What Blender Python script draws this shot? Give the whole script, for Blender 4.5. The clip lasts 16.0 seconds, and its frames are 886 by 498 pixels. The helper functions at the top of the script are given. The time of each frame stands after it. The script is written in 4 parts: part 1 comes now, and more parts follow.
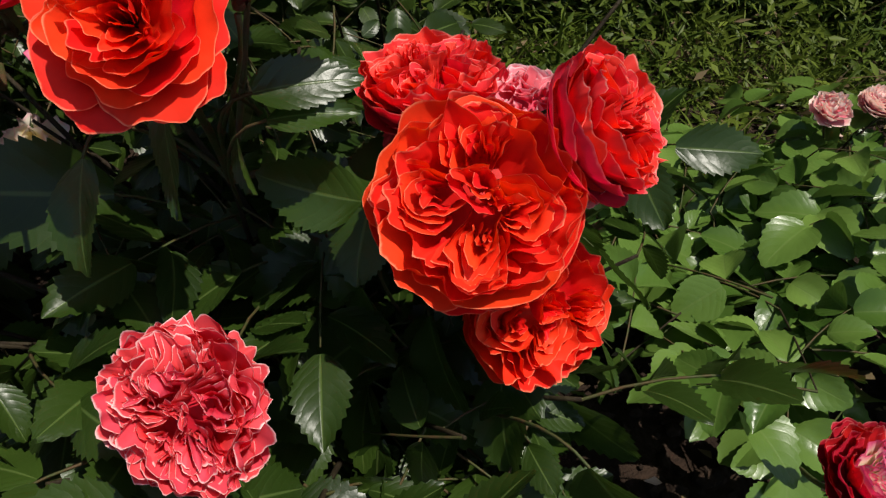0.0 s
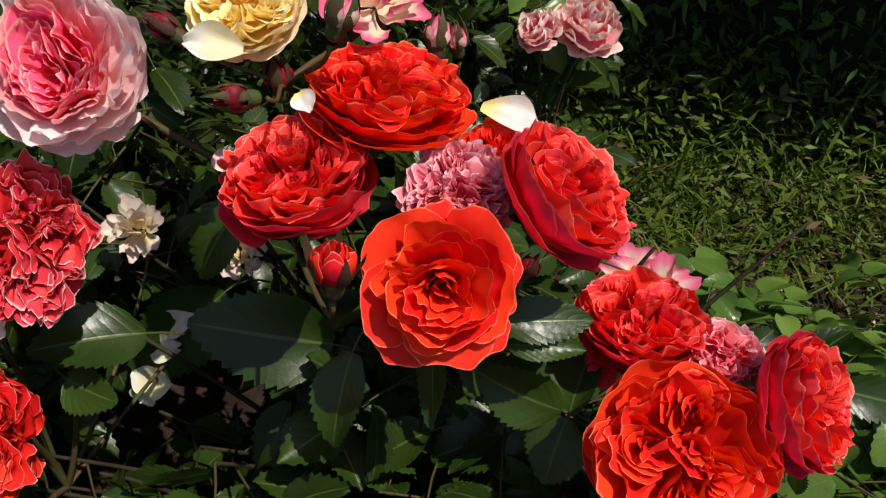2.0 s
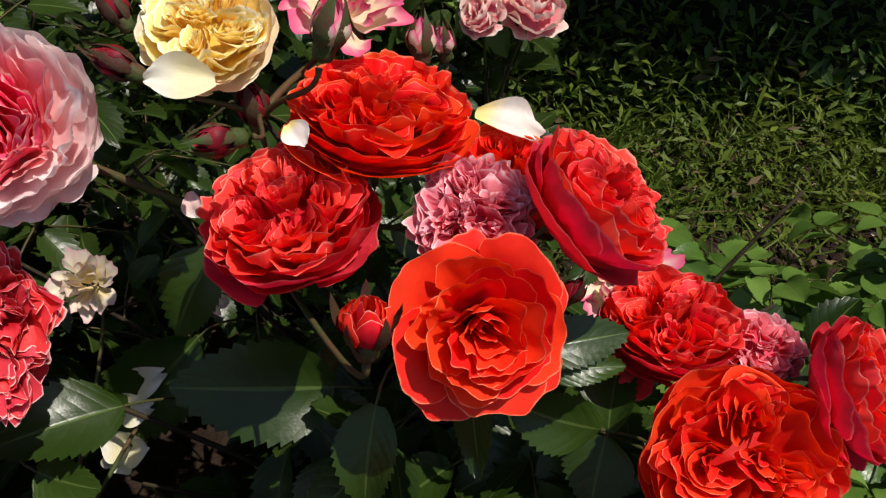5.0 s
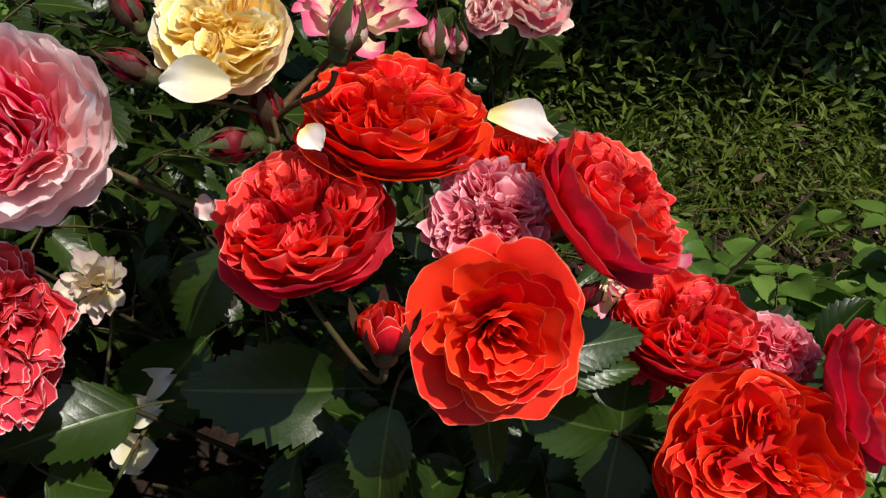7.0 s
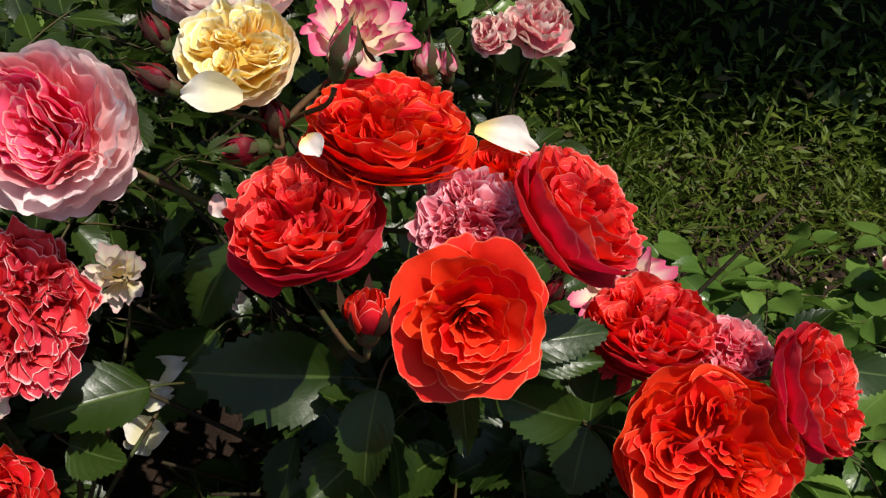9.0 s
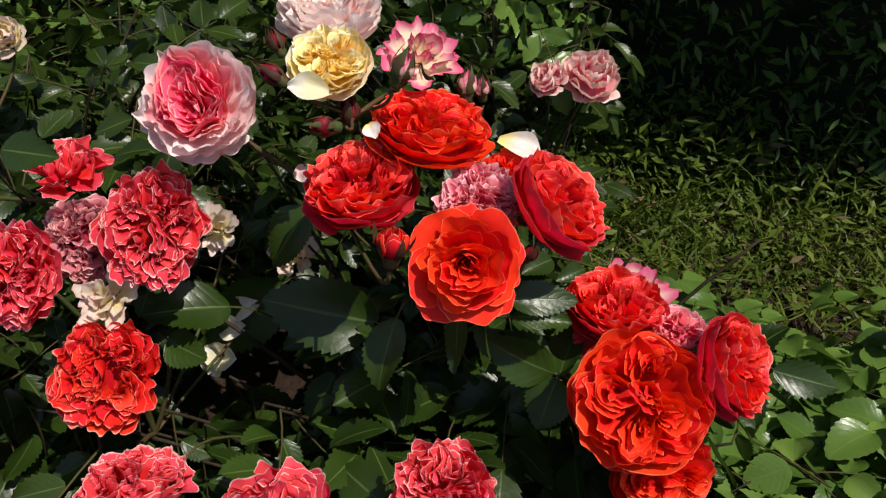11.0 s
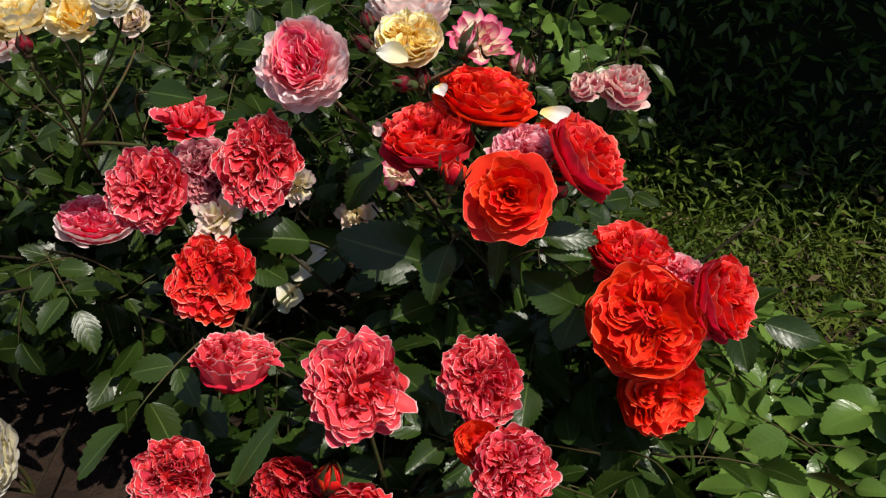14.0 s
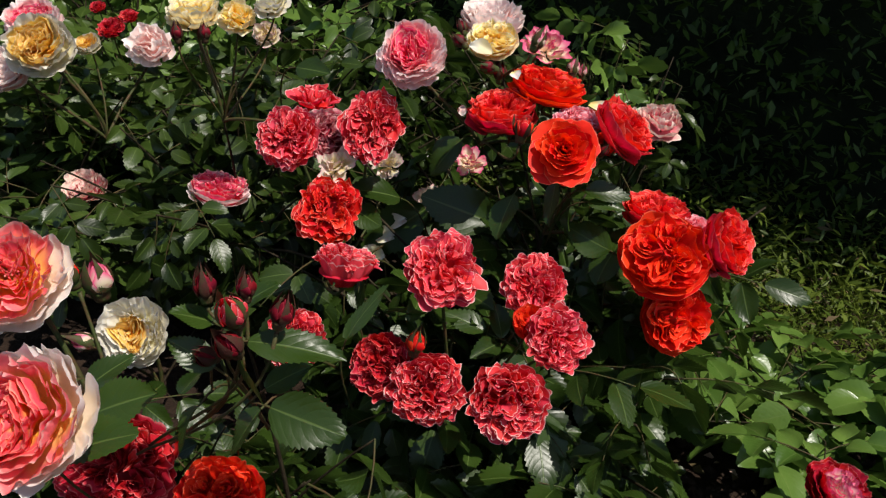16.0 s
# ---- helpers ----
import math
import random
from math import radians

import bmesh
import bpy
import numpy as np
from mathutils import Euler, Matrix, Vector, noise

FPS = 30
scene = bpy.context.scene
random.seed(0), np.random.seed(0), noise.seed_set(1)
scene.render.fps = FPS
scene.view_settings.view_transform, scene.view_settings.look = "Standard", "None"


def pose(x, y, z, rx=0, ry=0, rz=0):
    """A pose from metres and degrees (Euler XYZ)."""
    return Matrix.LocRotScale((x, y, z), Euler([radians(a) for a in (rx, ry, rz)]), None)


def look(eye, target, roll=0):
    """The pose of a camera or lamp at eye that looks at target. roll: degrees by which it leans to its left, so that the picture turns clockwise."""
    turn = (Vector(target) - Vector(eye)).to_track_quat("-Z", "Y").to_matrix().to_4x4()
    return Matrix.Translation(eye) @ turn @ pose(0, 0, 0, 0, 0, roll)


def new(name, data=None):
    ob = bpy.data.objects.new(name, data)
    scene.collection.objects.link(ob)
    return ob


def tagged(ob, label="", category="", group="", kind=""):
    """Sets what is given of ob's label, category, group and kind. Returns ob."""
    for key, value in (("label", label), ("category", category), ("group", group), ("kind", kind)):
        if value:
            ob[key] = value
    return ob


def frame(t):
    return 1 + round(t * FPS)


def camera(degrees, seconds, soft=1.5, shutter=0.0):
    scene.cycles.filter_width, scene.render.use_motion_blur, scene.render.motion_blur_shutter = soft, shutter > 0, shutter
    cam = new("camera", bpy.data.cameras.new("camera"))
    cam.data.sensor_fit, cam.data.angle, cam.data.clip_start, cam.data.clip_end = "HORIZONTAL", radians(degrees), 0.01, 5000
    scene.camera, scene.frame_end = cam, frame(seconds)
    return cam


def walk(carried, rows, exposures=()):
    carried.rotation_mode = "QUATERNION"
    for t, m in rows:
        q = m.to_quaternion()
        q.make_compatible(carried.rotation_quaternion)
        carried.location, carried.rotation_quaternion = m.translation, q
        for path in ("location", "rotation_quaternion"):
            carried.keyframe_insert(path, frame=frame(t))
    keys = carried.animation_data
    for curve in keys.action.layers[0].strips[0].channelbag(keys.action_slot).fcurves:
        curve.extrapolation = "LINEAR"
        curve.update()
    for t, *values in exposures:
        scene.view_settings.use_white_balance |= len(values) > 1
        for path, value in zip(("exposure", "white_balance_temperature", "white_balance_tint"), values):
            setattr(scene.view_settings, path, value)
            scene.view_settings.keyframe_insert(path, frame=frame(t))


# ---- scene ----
cam = camera(63.9, 16.0, 1.3)
PATH = [
    (0, (0.013, -0.012, 0.545), (-0.085, 1.554, -0.696), -3.4),
    (0.5, (0.01, -0.016, 0.556), (-0.096, 1.557, -0.674), -2.3),
    (1, (-0.008, -0.016, 0.585), (-0.178, 1.567, -0.626), 0.2),
    (1.5, (-0.032, -0.017, 0.619), (-0.274, 1.584, -0.556), 2.5),
    (2, (-0.067, -0.01, 0.642), (-0.319, 1.609, -0.504), 3.3),
    (2.5, (-0.096, 0.005, 0.644), (-0.267, 1.643, -0.491), 1.9),
    (3, (-0.105, 0.018, 0.641), (-0.209, 1.652, -0.508), 1.3),
    (3.5, (-0.11, 0.023, 0.638), (-0.192, 1.648, -0.524), 1.0),
    (4, (-0.111, 0.023, 0.637), (-0.177, 1.643, -0.534), 0.8),
    (6.5, (-0.116, 0.028, 0.64), (-0.158, 1.638, -0.546), 0.4),
    (7, (-0.118, 0.027, 0.64), (-0.164, 1.635, -0.549), 0.5),
    (7.5, (-0.113, 0.025, 0.643), (-0.161, 1.633, -0.546), 0.4),
    (8, (-0.111, 0.023, 0.645), (-0.165, 1.633, -0.541), 0.6),
    (8.2, (-0.109, 0.022, 0.646), (-0.168, 1.634, -0.536), 0.7),
    (10.3, (-0.081, -0.085, 0.678), (-0.282, 1.577, -0.416), 2.9),
    (10.5, (-0.074, -0.096, 0.681), (-0.303, 1.569, -0.403), 3.3),
    (11, (-0.057, -0.121, 0.686), (-0.351, 1.546, -0.379), 4.6),
    (11.5, (-0.049, -0.143, 0.687), (-0.385, 1.528, -0.36), 5.4),
    (12, (-0.048, -0.165, 0.683), (-0.399, 1.512, -0.347), 6.2),
    (12.5, (-0.045, -0.178, 0.681), (-0.413, 1.5, -0.343), 6.8),
    (13, (-0.044, -0.188, 0.687), (-0.427, 1.491, -0.329), 6.6),
    (13.5, (-0.045, -0.206, 0.685), (-0.437, 1.478, -0.32), 5.9),
    (14, (-0.037, -0.248, 0.677), (-0.438, 1.445, -0.308), 6.5),
    (14.5, (-0.034, -0.31, 0.668), (-0.459, 1.398, -0.281), 7.1),
    (15, (-0.029, -0.353, 0.652), (-0.483, 1.374, -0.247), 7.8),
    (15.5, (-0.014, -0.4, 0.64), (-0.525, 1.347, -0.189), 7.9),
    (16, (0.002, -0.451, 0.627), (-0.548, 1.304, -0.158), 8.8),
]
walk(cam, [(t, look(eye, target, roll)) for t, eye, target, roll in PATH])

# ---- light ----
SUN_TO = Vector((0.45, -0.25, 1.0)).normalized()
sun = new("sun", bpy.data.lights.new("sun", "SUN"))
sun.data.energy, sun.data.angle, sun.data.color = 3.4, radians(0.5), (1.0, 0.94, 0.84)
sun.matrix_world = look(SUN_TO * 20, (0, 0, 0))
world = bpy.data.worlds.new("sky")
scene.world, world.use_nodes = world, True
sky = world.node_tree.nodes.new("ShaderNodeTexSky")
sky.sky_type, sky.sun_disc = "NISHITA", False
sky.sun_elevation, sky.sun_rotation = math.asin(SUN_TO.z), math.atan2(SUN_TO.x, SUN_TO.y)
world.node_tree.links.new(sky.outputs[0], world.node_tree.nodes["Background"].inputs[0])
world.node_tree.nodes["Background"].inputs[1].default_value = 0.070
scene.view_settings.exposure = 0.68

# ---- materials ----


class Mat:
    """A small helper to write node trees."""

    def __init__(self, name):
        self.m = bpy.data.materials.new(name)
        self.m.use_nodes = True
        self.t = self.m.node_tree
        self.t.nodes.clear()

    def node(self, kind, props=None, **inputs):
        n = self.t.nodes.new("ShaderNode" + kind)
        for k, v in (props or {}).items():
            setattr(n, k, v)
        for k, v in inputs.items():
            key = int(k[1:]) if k[0] == "i" and k[1:].isdigit() else k.replace("_", " ")
            if isinstance(v, bpy.types.NodeSocket):
                self.t.links.new(v, n.inputs[key])
            else:
                n.inputs[key].default_value = v
        return n

    def math(self, op, a, b=0.0):
        return self.node("Math", {"operation": op, "use_clamp": False}, i0=a, i1=b).outputs[0]

    def ramp(self, x, lo, hi):
        n = self.node("MapRange", {"interpolation_type": "SMOOTHSTEP"}, Value=x)
        n.inputs["From Min"].default_value, n.inputs["From Max"].default_value = lo, hi
        return n.outputs[0]

    def mix(self, f, a, b):
        n = self.node("Mix", {"data_type": "RGBA"})
        for i, v in ((0, f), (6, a), (7, b)):
            if isinstance(v, bpy.types.NodeSocket):
                self.t.links.new(v, n.inputs[i])
            else:
                n.inputs[i].default_value = v if i == 0 else (*v, 1)
        return n.outputs[2]

    def noise(self, vec, scale, detail=3.0, rough=0.6):
        n = self.node("TexNoise", None, Vector=vec, Scale=scale, Detail=detail, Roughness=rough)
        return n.outputs[0]

    def done(self, shader):
        out = self.node("OutputMaterial")
        self.t.links.new(shader, out.inputs[0])
        return self.m


def petal_material(name, base, tip, edge, edge_from=0.9, stain=None, glow=0.34, body=(0.45, 0.8)):
    """Petal: colour runs from base to tip, with a thin rim, fine veins, blotches and light that shines through."""
    m = Mat(name)
    uv = m.node("UVMap").outputs[0]
    sep = m.node("SeparateXYZ", None, Vector=uv)
    u, v = sep.outputs[0], sep.outputs[1]
    rnd = m.node("ObjectInfo").outputs["Random"]
    pos = m.node("TexCoord").outputs["Object"]
    n1 = m.noise(pos, 45.0)
    n2 = m.noise(pos, 260.0, 4.0)
    vv = m.math("ADD", v, m.math("MULTIPLY", m.math("SUBTRACT", n1, 0.5), 0.35))
    col = m.mix(m.ramp(vv, *body), base, tip)
    if stain:
        col = m.mix(m.math("MULTIPLY", m.ramp(n1, 0.52, 0.72), 0.7), col, stain)
    col = m.mix(m.ramp(m.math("ADD", v, m.math("MULTIPLY", m.math("SUBTRACT", n2, 0.5), 0.06)), edge_from, 1.0), col, edge)
    hsv = m.node("HueSaturation", None, Color=col)
    m.t.links.new(m.math("ADD", m.math("MULTIPLY", rnd, 0.010), 0.495), hsv.inputs["Hue"])
    m.t.links.new(m.math("ADD", m.math("ADD", m.math("MULTIPLY", rnd, 0.14), 0.84), m.math("MULTIPLY", n2, 0.22)), hsv.inputs["Value"])
    col = hsv.outputs[0]
    # fine veins that fan out from the base
    vein = m.math("SINE", m.math("ADD", m.math("MULTIPLY", u, 38.0), m.math("MULTIPLY", n1, 26.0)))
    bump = m.node("Bump", None, Strength=0.22, Distance=0.0005, Height=m.math("ADD", m.math("MULTIPLY", vein, 0.05), m.math("ADD", m.math("MULTIPLY", n2, 0.9), m.math("MULTIPLY", m.noise(pos, 95.0, 2.0), 2.0))))
    p = m.node("BsdfPrincipled", None, Base_Color=col, Roughness=0.5, Normal=bump.outputs[0])
    p.inputs["Specular IOR Level"].default_value = 0.17
    sat = m.node("HueSaturation", None, Color=col, Saturation=1.12)
    tr = m.node("BsdfTranslucent", None, Color=sat.outputs[0], Normal=bump.outputs[0])
    return m.done(m.node("MixShader", None, i0=glow, i1=p.outputs[0], i2=tr.outputs[0]).outputs[0])


def leaf_material(name, dark, light, glow=0.22, rough=0.34, veining=1.0):
    """Leaf: two greens, a paler midrib and side veins, waxy, lets some light through."""
    m = Mat(name)
    uv = m.node("UVMap").outputs[0]
    sep = m.node("SeparateXYZ", None, Vector=uv)
    u = m.math("ABSOLUTE", sep.outputs[0])
    v = sep.outputs[1]
    rnd = m.node("ObjectInfo").outputs["Random"]
    isl = m.node("NewGeometry").outputs["Random Per Island"]
    pos = m.node("TexCoord").outputs["Object"]
    n1, n2 = m.noise(pos, 30.0), m.noise(pos, 420.0, 4.0)
    col = m.mix(m.math("MULTIPLY", m.math("ADD", m.math("ADD", rnd, isl), m.math("SUBTRACT", n1, 0.5)), 0.5), dark, light)
    run = m.math("ADD", m.math("MULTIPLY", m.math("SUBTRACT", v, m.math("MULTIPLY", m.math("POWER", u, 1.3), 0.34)), 21.0), m.math("MULTIPLY", n1, 1.6))
    quilt = m.math("ABSOLUTE", m.math("SINE", run))
    rib = m.ramp(u, 0.07, 0.015)
    veins = m.math("MAXIMUM", m.math("MULTIPLY", rib, 0.42), m.math("MULTIPLY", m.ramp(quilt, 0.13, 0.0), 0.12 * veining))
    col = m.mix(veins, col, (0.13, 0.19, 0.05))
    col = m.mix(m.math("MULTIPLY", m.ramp(m.noise(pos, 9.0), 0.62, 0.78), 0.35), col, (0.05, 0.045, 0.018))
    hgt = m.math("ADD", m.math("SUBTRACT", m.math("MULTIPLY", m.math("POWER", quilt, 0.7), 0.85), m.math("MULTIPLY", rib, 1.2)), m.math("ADD", m.math("MULTIPLY", n2, 0.4), m.math("MULTIPLY", m.noise(pos, 170.0), 1.8)))
    bump = m.node("Bump", None, Strength=0.30 * (0.25 + 0.75 * veining), Distance=0.0007, Height=hgt)
    p = m.node("BsdfPrincipled", None, Base_Color=col, Roughness=m.math("ADD", m.math("MULTIPLY", n1, 0.2), rough), Normal=bump.outputs[0])
    p.inputs["Specular IOR Level"].default_value = 0.34
    sat = m.node("HueSaturation", None, Color=m.mix(0.30, col, (0.14, 0.26, 0.03)), Value=1.1)
    tr = m.node("BsdfTranslucent", None, Color=sat.outputs[0])
    return m.done(m.node("MixShader", None, i0=glow, i1=p.outputs[0], i2=tr.outputs[0]).outputs[0])


def plain_material(name, a, b, scale=60.0, rough=0.6, bump=0.4, dist=0.002, glow=0.0, spread=0.0):
    """A rough natural surface of two mixed colours."""
    m = Mat(name)
    pos = m.node("TexCoord").outputs["Object"]
    n1, n2 = m.noise(pos, scale), m.noise(pos, scale * 7, 5.0)
    f = m.ramp(n1, 0.35, 0.65)
    if spread:
        isl = m.node("NewGeometry").outputs["Random Per Island"]
        f = m.math("ADD", m.math("MULTIPLY", f, 1 - spread), m.math("MULTIPLY", isl, spread))
    col = m.mix(f, a, b)
    col = m.mix(m.math("MULTIPLY", n2, 0.5), col, tuple(0.5 * c for c in a))
    bp = m.node("Bump", None, Strength=bump, Distance=dist, Height=n2)
    p = m.node("BsdfPrincipled", None, Base_Color=col, Roughness=rough, Normal=bp.outputs[0])
    p.inputs["Specular IOR Level"].default_value = 0.14
    if not glow:
        return m.done(p.outputs[0])
    tr = m.node("BsdfTranslucent", None, Color=col)
    return m.done(m.node("MixShader", None, i0=glow, i1=p.outputs[0], i2=tr.outputs[0]).outputs[0])


PETAL = {
    "orange": petal_material("petal_orange", (0.66, 0.012, 0.006), (0.88, 0.036, 0.014), (0.96, 0.24, 0.13), 0.966, glow=0.34),
    "red": petal_material("petal_red", (0.72, 0.018, 0.024), (0.91, 0.058, 0.052), (0.96, 0.32, 0.26), 0.965),
    "redouter": petal_material("petal_red_back", (0.56, 0.012, 0.030), (0.80, 0.046, 0.078), (0.90, 0.22, 0.22), 0.95, (0.66, 0.03, 0.07)),
    "red2": petal_material("petal_bright_red", (0.58, 0.008, 0.010), (0.83, 0.026, 0.018), (0.95, 0.36, 0.28), 0.96),
    "coral": petal_material("petal_coral", (0.66, 0.018, 0.034), (0.84, 0.080, 0.110), (0.96, 0.62, 0.60), 0.958),
    "crimson": petal_material("petal_crimson", (0.34, 0.006, 0.016), (0.60, 0.020, 0.036), (0.80, 0.20, 0.20), 0.94),
    "crimsonpale": petal_material("petal_crimson_pale_rim", (0.50, 0.010, 0.020), (0.77, 0.050, 0.070), (0.95, 0.60, 0.58), 0.958),
    "dusty": petal_material("petal_dusty", (0.70, 0.055, 0.10), (0.88, 0.28, 0.34), (0.96, 0.66, 0.68), 0.91, (0.74, 0.10, 0.15)),
    "dustydark": petal_material("petal_dusty_dark", (0.42, 0.035, 0.065), (0.66, 0.20, 0.24), (0.82, 0.56, 0.52), 0.92, (0.34, 0.03, 0.05)),
    "mauve": petal_material("petal_mauve", (0.70, 0.22, 0.27), (0.87, 0.50, 0.49), (0.90, 0.74, 0.64), 0.70, (0.62, 0.18, 0.19)),
    "blush": petal_material("petal_blush", (0.90, 0.06, 0.14), (0.90, 0.13, 0.25), (0.94, 0.55, 0.50), 0.90),
    "blushouter": petal_material("petal_blush_outer", (0.93, 0.60, 0.60), (0.94, 0.77, 0.77), (0.95, 0.88, 0.85), 0.86),
    "blushmid": petal_material("petal_blush_middle", (0.90, 0.24, 0.26), (0.92, 0.38, 0.40), (0.95, 0.70, 0.66), 0.90),
    "sunsetmid": petal_material("petal_sunset_middle", (0.92, 0.50, 0.16), (0.91, 0.22, 0.24), (0.94, 0.50, 0.45), 0.90),
    "yellowouter": petal_material("petal_pale_yellow", (0.92, 0.76, 0.34), (0.94, 0.85, 0.58), (0.95, 0.91, 0.78), 0.88, glow=0.36),
    "blushpale": petal_material("petal_pale_pink", (0.90, 0.60, 0.56), (0.93, 0.78, 0.74), (0.95, 0.88, 0.85), 0.86),
    "sunset": petal_material("petal_sunset", (0.92, 0.44, 0.06), (0.89, 0.12, 0.15), (0.92, 0.34, 0.28), 0.90),
    "sunsetouter": petal_material("petal_sunset_outer", (0.93, 0.76, 0.58), (0.92, 0.84, 0.79), (0.93, 0.90, 0.87), 0.84),
    "yellow": petal_material("petal_yellow", (0.92, 0.64, 0.12), (0.95, 0.79, 0.32), (0.96, 0.92, 0.74), 0.89, glow=0.36),
    "creamyellow": petal_material("petal_gold", (0.76, 0.40, 0.05), (0.84, 0.57, 0.15), (0.90, 0.76, 0.42), 0.90),
    "creamouter": petal_material("petal_cream", (0.74, 0.68, 0.44), (0.76, 0.72, 0.62), (0.78, 0.75, 0.70), 0.84, glow=0.3),
    "creampink": petal_material("petal_cream_pink", (0.84, 0.70, 0.48), (0.85, 0.66, 0.58), (0.78, 0.12, 0.26), 0.58, (0.76, 0.30, 0.34)),
    "ivory": petal_material("petal_ivory", (0.70, 0.58, 0.30), (0.74, 0.66, 0.54), (0.72, 0.46, 0.46), 0.86, (0.72, 0.44, 0.42)),
    "petalwhite": petal_material("petal_white_yellow_base", (0.84, 0.70, 0.26), (0.78, 0.72, 0.66), (0.80, 0.66, 0.64), 0.90, glow=0.3, body=(0.02, 0.40)),
    "wine": petal_material("petal_wine", (0.10, 0.006, 0.012), (0.22, 0.008, 0.020), (0.40, 0.04, 0.05), 0.92),
}
PETAL["cream"] = PETAL["creamouter"]
PETAL["white"] = PETAL["creamyellow"]
PETAL["redcream"] = PETAL["creampink"]
PETAL["creambud"], PETAL["pinkbud"], PETAL["green"] = PETAL["creampink"], PETAL["coral"], PETAL["wine"]
OUTER = {"red": "redouter", "blush": "blushouter", "sunset": "sunsetouter", "creamyellow": "creamouter", "white": "creamouter", "yellow": "yellowouter", "redcream": "crimson"}
MIDDLE = {"white": "creamouter", "creamyellow": "creamyellow", "blush": "blushmid", "sunset": "sunsetmid", "yellow": "yellow"}
LEAF = leaf_material("leaf_dark_green", (0.011, 0.024, 0.0035), (0.035, 0.066, 0.009), 0.18, 0.25, 0.50)
LEAF_LOW = leaf_material("leaf_fresh_green", (0.046, 0.098, 0.015), (0.135, 0.218, 0.042), 0.22, 0.20, 0.40)
LEAF_BACK = leaf_material("leaf_deep_green", (0.009, 0.019, 0.003), (0.030, 0.052, 0.008), 0.18, 0.25, 0.36)
STEM = plain_material("stem_green", (0.050, 0.066, 0.020), (0.095, 0.048, 0.026), 80.0, 0.5, 0.3)
SEPAL_RED = plain_material("sepal_reddish", (0.080, 0.026, 0.022), (0.060, 0.044, 0.022), 90.0, 0.5, 0.4, 0.001, 0.12)
CANE = plain_material("cane_brown", (0.022, 0.015, 0.009), (0.038, 0.030, 0.015), 60.0, 0.7, 0.6)
SEPAL = plain_material("sepal_green", (0.055, 0.085, 0.024), (0.10, 0.042, 0.030), 120.0, 0.5, 0.3, 0.001, 0.15)
SOIL = plain_material("soil", (0.020, 0.012, 0.008), (0.046, 0.028, 0.019), 14.0, 0.95, 0.9, 0.012)
CLOD = plain_material("soil_clod", (0.022, 0.014, 0.010), (0.056, 0.035, 0.024), 60.0, 0.95, 0.9, 0.004, 0.0, 0.4)
GRASS = plain_material("grass", (0.034, 0.068, 0.008), (0.160, 0.205, 0.030), 3.0, 0.45, 0.1, 0.001, 0.3, 0.7)
DRY = plain_material("dry_grass", (0.10, 0.075, 0.035), (0.22, 0.16, 0.085), 20.0, 0.7, 0.2, 0.001, 0.2, 0.6)
FALLEN = plain_material("fallen_petal_bits", (0.55, 0.30, 0.26), (0.70, 0.58, 0.46), 90.0, 0.6, 0.2, 0.001, 0.2, 0.6)
HEDGE = leaf_material("hedge_leaf", (0.020, 0.046, 0.006), (0.095, 0.165, 0.018), 0.32, 0.4)
# Near-black colour that stands for the shade between the hedge's leaves.
HEDGE_SHADE = plain_material("hedge_shade", (0.006, 0.010, 0.004), (0.012, 0.018, 0.007), 12.0, 0.95, 0.5, 0.02)

# ---- mesh helpers ----


def mesh_from(name, verts, faces, uvs, mats, mat_index=None, smooth=True):
    """A mesh from arrays; uvs per vertex."""
    me = bpy.data.meshes.new(name)
    me.from_pydata([tuple(v) for v in verts], [], faces)
    if uvs is not None:
        layer = me.uv_layers.new(name="UVMap")
        idx = np.empty(len(me.loops), dtype=np.int32)
        me.loops.foreach_get("vertex_index", idx)
        layer.data.foreach_set("uv", np.asarray(uvs, dtype=np.float32)[idx].ravel())
    for m in mats:
        me.materials.append(m)
    if mat_index is not None:
        me.polygons.foreach_set("material_index", np.asarray(mat_index, dtype=np.int32))
    if smooth:
        me.polygons.foreach_set("use_smooth", np.ones(len(me.polygons), dtype=bool))
    me.update()
    return me


def part(name, me, parent, label="", m=None):
    """One mesh object under a thing or a part."""
    ob = new(name, me)
    ob.parent = parent
    if m is not None:
        ob.matrix_basis = m
    return tagged(ob, label)


def thing(name, at, label, category, group="", kind=""):
    ob = new(name)
    ob.empty_display_size = 0.02
    ob.location = at
    return tagged(ob, label, category, group, kind)


def grid_faces(nu, nv, start=0):
    return [(start + j * nu + i, start + j * nu + i + 1, start + (j + 1) * nu + i + 1, start + (j + 1) * nu + i) for j in range(nv - 1) for i in range(nu - 1)]


def tube(points, radii, sides=6):
    """Vertices, faces and uvs of a tapered tube along points."""
    pts = [Vector(p) for p in points]
    verts, uvs = [], []
    side = None
    for k, p in enumerate(pts):
        d = (pts[min(k + 1, len(pts) - 1)] - pts[max(k - 1, 0)]).normalized()
        if side is None:
            side = d.orthogonal().normalized()
        side = (side - d * side.dot(d)).normalized()
        other = d.cross(side)
        for s in range(sides):
            a = 2 * math.pi * s / sides
            verts.append(p + (side * math.cos(a) + other * math.sin(a)) * radii[k])
            uvs.append((s / sides, k / (len(pts) - 1)))
    faces = [(k * sides + s, k * sides + (s + 1) % sides, (k + 1) * sides + (s + 1) % sides, (k + 1) * sides + s) for k in range(len(pts) - 1) for s in range(sides)]
    faces.append(tuple(range((len(pts) - 1) * sides, len(pts) * sides)))
    return verts, faces, uvs


